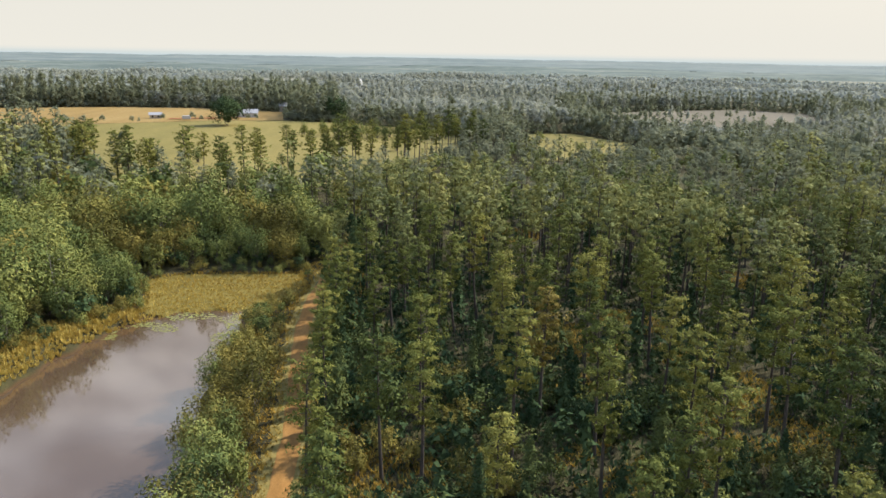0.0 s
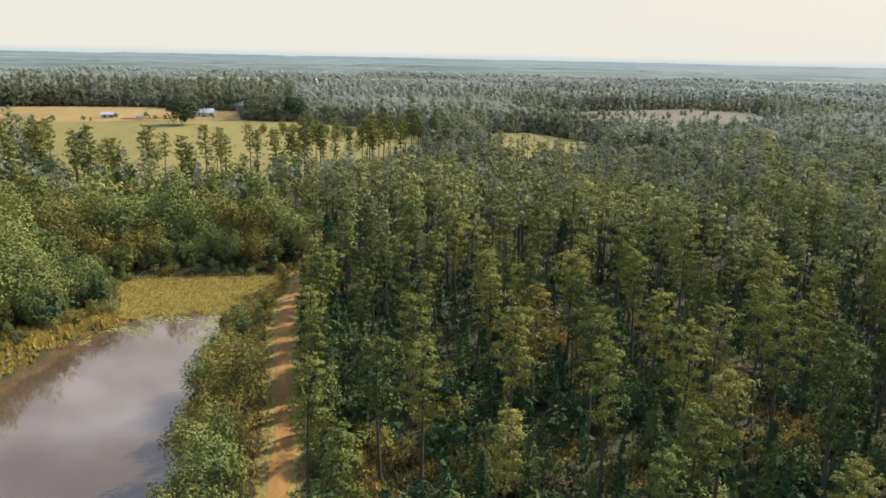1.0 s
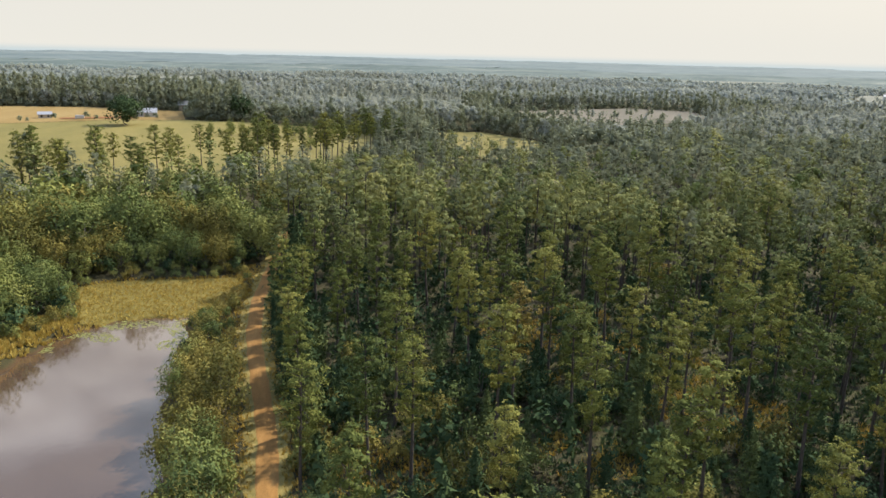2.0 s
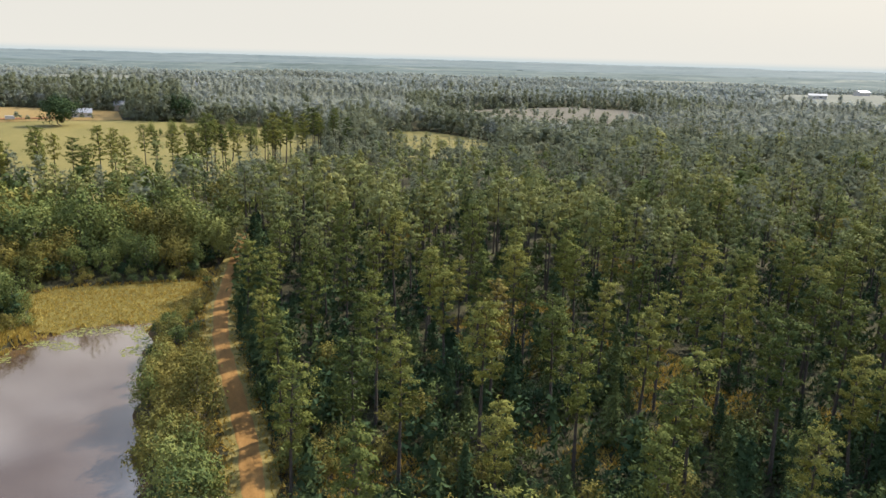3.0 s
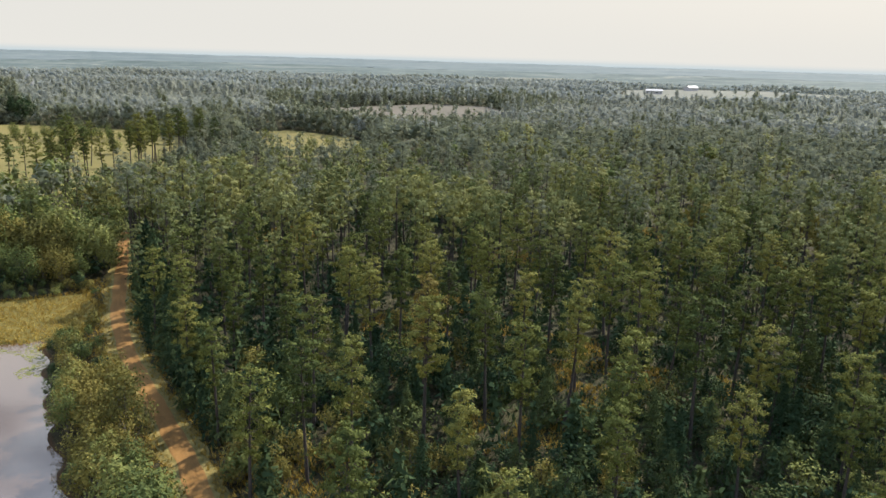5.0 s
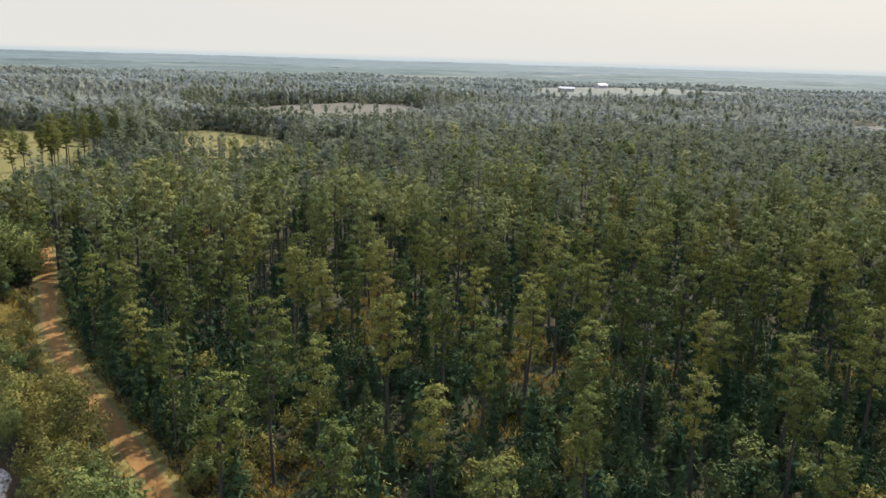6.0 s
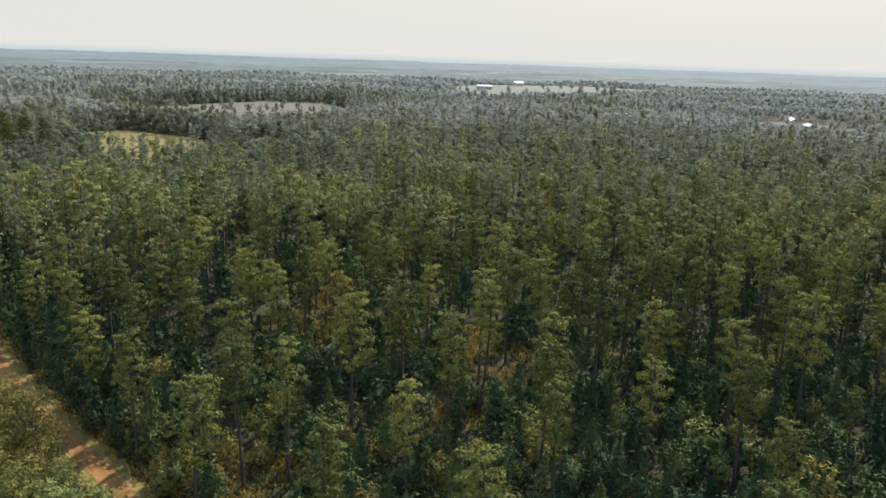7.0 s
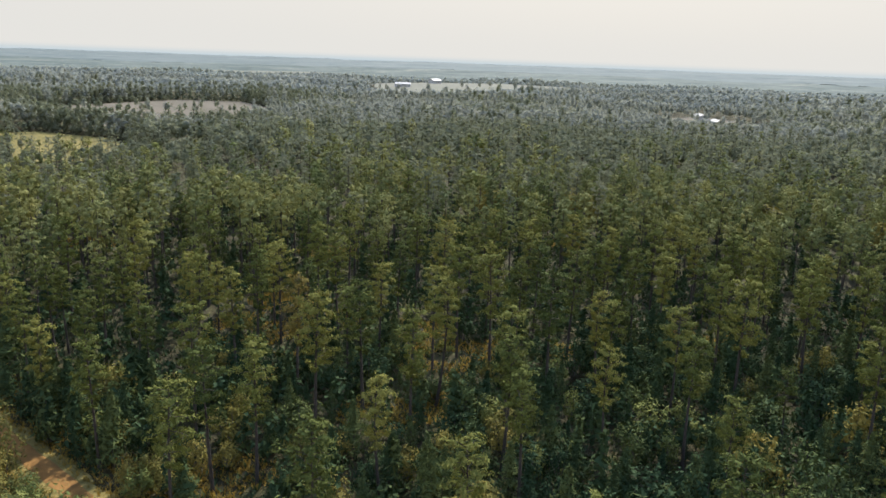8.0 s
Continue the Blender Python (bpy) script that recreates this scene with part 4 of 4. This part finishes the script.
def build_distance(name, r0, r1, mat, label):
    """A ring of the rolling canopy of the woods, with lower land between the stands."""
    az = np.linspace(-0.95, 1.75, 300)
    rr = np.geomspace(r0, r1, 90)
    ga, gr = np.meshgrid(az, rr, indexing="ij")
    x, y = gr * np.sin(ga) - 15, gr * np.cos(ga)
    stands = np.sin(x * 0.0052 + 1.7 * np.sin(y * 0.0031)) + np.sin(y * 0.0088 + 1.3 * np.sin(x * 0.0043)) + 0.5 * np.sin(x * 0.017 + y * 0.006)
    z = 8 + 4.0 * step(-0.9, 0.3, stands) + 1.0 * np.sin(x * 0.041 + y * 0.03) + rng.uniform(-1.1, 1.1, x.shape) + 5 * step(2500, 4500, gr)
    z = np.where(gr < 1200, 0.0, z)
    for poly in (FAR_LEFT, FAR_PALE):
        z = np.where(signed(poly, x, y) < 45, 9.0, z)
    n, k = x.shape
    i, j = np.meshgrid(np.arange(n - 1), np.arange(k - 1), indexing="ij")
    f = np.stack([i * k + j, i * k + j + 1, (i + 1) * k + j + 1, (i + 1) * k + j], -1).reshape(-1, 4)
    tagged(new(name, mesh_of(name, np.stack([x, y, z], -1).reshape(-1, 3), f, [mat], smooth=True)), label, "woods", "", "stuff")


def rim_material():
    """Pale emission that imitates haze where land meets sky, thinning out upwards."""
    mt, t, b, out = material("horizon_haze_glow")
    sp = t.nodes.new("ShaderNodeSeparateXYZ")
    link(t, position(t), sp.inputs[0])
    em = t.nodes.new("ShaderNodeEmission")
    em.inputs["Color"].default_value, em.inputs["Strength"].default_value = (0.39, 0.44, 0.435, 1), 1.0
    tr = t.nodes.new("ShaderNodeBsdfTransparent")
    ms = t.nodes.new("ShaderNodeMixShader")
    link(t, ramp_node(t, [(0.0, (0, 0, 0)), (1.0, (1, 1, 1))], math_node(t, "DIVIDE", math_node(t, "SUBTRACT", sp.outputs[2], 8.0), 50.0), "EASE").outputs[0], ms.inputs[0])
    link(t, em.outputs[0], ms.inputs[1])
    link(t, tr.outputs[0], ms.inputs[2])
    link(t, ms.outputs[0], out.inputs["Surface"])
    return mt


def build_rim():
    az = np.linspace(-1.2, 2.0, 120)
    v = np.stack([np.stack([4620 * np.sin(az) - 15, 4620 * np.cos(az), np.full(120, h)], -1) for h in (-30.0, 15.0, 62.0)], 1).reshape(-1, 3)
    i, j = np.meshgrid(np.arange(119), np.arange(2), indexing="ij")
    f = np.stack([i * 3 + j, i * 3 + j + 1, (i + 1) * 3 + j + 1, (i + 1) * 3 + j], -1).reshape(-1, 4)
    tagged(new("backdrop", mesh_of("backdrop", v, f, [rim_material()])), "glowing rim added to imitate haze at the horizon", "backdrop", "", "structure")


build_distance("distant_canopy", 1180, 2200, m_canopy, "canopy of far woods, coloured blue-grey to imitate haze")
build_distance("horizon_canopy", 2205, 4560, m_canopy_pale, "wooded land reaching to the horizon, coloured pale blue for haze")
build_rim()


# ================= grasses =================
tufts = [[(*tuft_form(rng, 9, 0.75, 0.55), 0)] for i in range(6)]
low_tufts = [[(*tuft_form(rng, 7, 0.45, 0.55), 0)] for i in range(6)]


def grass(name, forms, area, gap, keep, mat, label, size=(0.7, 1.4)):
    p = jitter(rng, *area, gap, 0.5)
    p = p[keep(p[:, 0], p[:, 1])]
    scatter(name, forms, [(x, y, g - 0.03, rng.uniform(*size), rng.integers(6)) for (x, y), g in zip(p, height(p[:, 0], p[:, 1]))], [mat], label, "grass", rng)


patchy = lambda x, y: np.sin(x * 0.6 + np.sin(y * 0.45) * 1.7) + np.sin(y * 0.52 - x * 0.21) > -0.9
grass("marsh_grass", tufts, (-62, -24, 124, 156), 0.55, lambda x, y: (signed(MARSH, x, y) < 1.0) & (signed(POND, x, y) > -0.6), m_marsh, "yellow-green marsh grass at the pond's end", (0.5, 1.0))
grass("shore_grass", tufts, (-80, -44, 66, 132), 0.6, lambda x, y: (signed(POND, x, y) > 0.4) & (signed(POND, x, y) < 8.5) & (signed(MARSH, x, y) > 1), m_marsh, "rank yellow-green grass along the shore", (0.6, 1.5))
grass("dam_grass", low_tufts, (-36, -10, 38, 160), 0.6, lambda x, y: (np.abs(x - road_x(y)) > 1.5) & (np.abs(x - road_x(y)) < 9) & (signed(POND, x, y) > 0.6), m_grass, "dry golden grass along the clay track", (0.5, 1.3))
in_gap = lambda x, y: np.min([np.hypot(x - a, y - b) - r for a, b, r in CLEARINGS], axis=0) < 1.2
grass("clearing_grass", low_tufts, (-12, 120, 60, 196), 0.6, lambda x, y: in_gap(x, y) & patchy(x, y), m_grass, "golden grass in small forest clearings", (0.7, 1.5))
grass("floor_grass", low_tufts, (-16, 110, 40, 150), 1.25, lambda x, y: (zones(x, y) == 1) & patchy(x * 0.4, y * 0.4), m_sapling_wood, "sparse green growth on the forest floor", (0.9, 2.2))


# ================= the farms =================
def box(bm, x0, x1, y0, y1, z0, z1):
    v = [bm.verts.new(c) for c in ((x0, y0, z0), (x1, y0, z0), (x1, y1, z0), (x0, y1, z0), (x0, y0, z1), (x1, y0, z1), (x1, y1, z1), (x0, y1, z1))]
    for f in ((0, 3, 2, 1), (4, 5, 6, 7), (0, 1, 5, 4), (1, 2, 6, 5), (2, 3, 7, 6), (3, 0, 4, 7)):
        bm.faces.new([v[i] for i in f])


def part_bm(name, bm, mat, parent, label=""):
    me = bpy.data.meshes.new(name)
    bmesh.ops.recalc_face_normals(bm, faces=bm.faces[:])
    bm.to_mesh(me)
    bm.free()
    me.materials.append(mat)
    return part(name, me, parent, label)


def gabled(name, at, turn, w, d, h, rise, wall, roof, label, category, windows=2, base=0.0):
    """A gabled building: walls with gables, an overhanging roof, a door and windows."""
    x, y = at
    ob = new(name)
    ob.matrix_basis = pose(x, y, float(height(x, y)) + base, 0, 0, turn)
    bm = bmesh.new()
    box(bm, -w / 2, w / 2, -d / 2, d / 2, -0.5, h)
    for sx in (-w / 2 + 0.01, w / 2 - 0.01):
        bm.faces.new([bm.verts.new(c) for c in ((sx, -d / 2, h), (sx, d / 2, h), (sx, 0, h + rise))])
    part_bm("wall", bm, wall, ob)
    bm = bmesh.new()
    e, t = 0.5, 0.18
    lo = h - rise * e / (d / 2)
    pts = [(-d / 2 - e, lo), (0, h + rise), (d / 2 + e, lo), (d / 2 + e, lo + t), (0, h + rise + t), (-d / 2 - e, lo + t)]
    ends = [[bm.verts.new((sx, py, pz + 0.02)) for py, pz in pts] for sx in (-w / 2 - e, w / 2 + e)]
    for i in range(6):
        j = (i + 1) % 6
        bm.faces.new((ends[0][i], ends[0][j], ends[1][j], ends[1][i]))
    for q in ends:
        bm.faces.new((q[0], q[1], q[4], q[5]))
        bm.faces.new((q[1], q[2], q[3], q[4]))
    part_bm("roof", bm, roof, ob)
    bm = bmesh.new()
    box(bm, -0.5, 0.5, -d / 2 - 0.06, -d / 2, 0.0, 2.05)
    part_bm("door", bm, m_tan_wall, ob)
    for i in range(windows):
        cx = -w / 2 + w * (i + 0.5) / windows
        if abs(cx) < 1.4:
            cx = 2.2
        bm = bmesh.new()
        box(bm, cx - 0.55, cx + 0.55, -d / 2 - 0.05, -d / 2, 0.95, 2.15)
        part_bm("window", bm, m_dark, ob)
    return tagged(ob, label, category)


gabled("farmhouse", (-126, 503), 12, 14, 8, 3.0, 2.2, m_white_wall, m_grey_roof, "white boarded farmhouse with a grey roof beside an oak", "house", 4)
gabled("barn", (-106, 560), 6, 20, 9, 4.0, 2.4, m_tan_wall, m_white_roof, "long tan barn with a pale metal roof by the wood", "barn", 3)
gabled("shed", (-90, 548), -8, 9, 6, 2.8, 1.5, m_white_wall, m_white_roof, "small white shed among the trees", "shed", 2)
gabled("tool_shed", (-177, 482), 20, 7, 5, 2.6, 1.3, m_tan_wall, m_grey_roof, "small weathered shed standing in the hay field", "shed", 2)
gabled("white_house", (-119, 742), 25, 16, 10, 6.5, 4.0, m_white_wall, m_white_roof, "large white house among far trees", "house", 5)
gabled("long_barn", (551, 338), 40, 24, 8, 3.6, 1.6, m_white_wall, m_white_roof, "long white barn in a clearing of the wood", "barn", 6)
gabled("low_barn", (508, 300), 44, 18, 7, 3.2, 1.5, m_tan_wall, m_white_roof, "low tan barn with a white roof", "barn", 5)
gabled("far_barn", (560, 738), -30, 18, 8, 3.4, 1.8, m_white_wall, m_white_roof, "far white barn on the pale field", "barn", 5, 7.2)
gabled("far_shed", (700, 838), 15, 20, 9, 4.0, 2.0, m_white_wall, m_white_roof, "far pale shed at the field's end", "shed", 4, 7.2)


def silo(x, y):
    ob = new("silo")
    ob.matrix_basis = pose(x, y, float(height(x, y)))
    v, f = tube([(0, 0, -0.5), (0, 0, 7), (0, 0, 14.5)], [3.0, 3.0, 3.0], 18)
    part("barrel", mesh_of("barrel", v, f, [m_white_wall], smooth=True), ob)
    v, f = tube([(0, 0, 14.5), (0, 0, 16.2), (0, 0, 17.4), (0, 0, 17.7)], [3.05, 2.3, 0.9, 0.05], 18)
    part("dome", mesh_of("dome", v, f, [m_white_roof], smooth=True), ob)
    tagged(ob, "tall white grain silo with a domed cap", "silo")


silo(-80, 756)


def trailer(x, y):
    ob = new("farm_trailer")
    ob.matrix_basis = pose(x, y, float(height(x, y)) + 0.4, 0, 0, 15)
    bm = bmesh.new()
    box(bm, -2.4, 2.4, -1.1, 1.1, 0.7, 2.6)
    bmesh.ops.bevel(bm, geom=bm.edges[:], offset=0.12, segments=2, affect="EDGES")
    part_bm("body", bm, m_white_wall, ob)
    for sx in (-1.4, 1.4):
        for sy in (-1.0, 1.0):
            v, f = tube([(sx, sy - 0.12, 0.42), (sx, sy + 0.12, 0.42)], [0.42, 0.42], 14)
            part("wheel", mesh_of("wheel", v, f, [m_dark]), ob)
    tagged(ob, "small white farm trailer parked on the meadow", "trailer")


trailer(-155, 473)

# the old oak beside the farmhouse
w, n = leafy_form(rng, 16.0, 8.2, 40, 95, 0.95, 0.65, 0.14, 8)
oak = new("oak_tree")
part("trunk", mesh_of("trunk", *w, [m_bark_grey], smooth=True), oak)
part("crown", mesh_of("crown", *n, [m_sapling]), oak)
oak.matrix_basis = pose(-122, 445, float(height(-122, 445))) @ Matrix.Diagonal((1.12, 1.12, 1.0, 1))
tagged(oak, "large spreading oak standing alone in the meadow", "tree")
oak_far = copy_thing(oak, pose(-66, 486, 3.2, 0, 0, 70) @ Matrix.Diagonal((0.95, 0.95, 0.95, 1)))
tagged(oak_far, "broad round tree in front of the far wood", "tree")


# ================= at the water =================
def pond_weed():
    """Floating weed in loose drifts at the marshy end."""
    p = jitter(rng, -56, -30, 116, 132, 0.5, 0.5)
    d = signed(POND, p[:, 0], p[:, 1])
    drift = np.sin(p[:, 0] * 0.55 + 1.0) + np.sin(p[:, 1] * 0.8 + p[:, 0] * 0.3) + 0.35 * d
    p = p[(d < 0.8) & (drift > -0.9)]
    vs, fs = [], []
    for i, (x, y) in enumerate(p):
        a = np.linspace(0, 2 * np.pi, 7)[:-1] + rng.uniform(0, 1)
        r = rng.uniform(0.10, 0.36) * rng.uniform(0.7, 1.3, 6)
        vs.append(np.stack([x + r * np.cos(a), y + r * np.sin(a) * 0.8, np.full(6, 0.015 + 0.004 * rng.uniform())], 1))
        fs.append(np.arange(6) + 6 * i)
    tagged(new("pond_weed", mesh_of("pond_weed", np.concatenate(vs), np.array(fs), [m_weed])), "yellow-green weed floating at the pond's shallow end", "water plant", "", "stuff")


def snag(x, y, h):
    """A dead, bleached tree with a few broken limbs."""
    ob = new("dead_tree")
    ob.matrix_basis = pose(x, y, float(height(x, y)) - 0.1, rng.uniform(-4, 4), rng.uniform(-4, 4), rng.uniform(0, 360))
    part("trunk", mesh_of("trunk", *tube([(0, 0, 0), (0.12, 0.05, h * 0.4), (0.05, 0.2, h * 0.75), (0.2, 0.15, h)], [0.17, 0.13, 0.09, 0.02], 7), [m_snag], smooth=True), ob)
    for i in range(7):
        z = h * rng.uniform(0.4, 0.95)
        a, L = rng.uniform(0, 6.28), rng.uniform(0.8, 2.2)
        tip = (math.cos(a) * L, math.sin(a) * L, z + L * rng.uniform(0.2, 0.9))
        part("limb", mesh_of("limb", *tube([(0.1, 0.1, z), (tip[0] * 0.5, tip[1] * 0.5, z + 0.2), tip], [0.05, 0.035, 0.012], 4), [m_snag]), ob)
    tagged(ob, "bleached dead tree with broken limbs on the bank", "dead tree", "dead trees by the pond")


pond_weed()
for x, y, h in ((-64.5, 124, 10.5), (-66, 127, 9.0), (-68.5, 118, 8.0), (-58.5, 158, 9.5)):
    snag(x, y, h)

# yellowing trees that stand out behind the marsh
for i, (x, y, h) in enumerate(((-57.6, 153, 8.6), (-72.3, 153.5, 10.0), (-67.5, 154.5, 9.4), (-63, 153.5, 8.8), (-54.2, 159.6, 9.0), (-36, 166, 8.4), (-33.2, 162, 7.6), (-39, 168, 8.8))):
    t, c = olive_meshes[i % 6]
    plant("bank_tree", [("trunk", t), ("crown", c)], (x, y), h / 10.0, "broad-leaved tree turning yellow by the pond", "tree", "trees round the pond", 1.05)
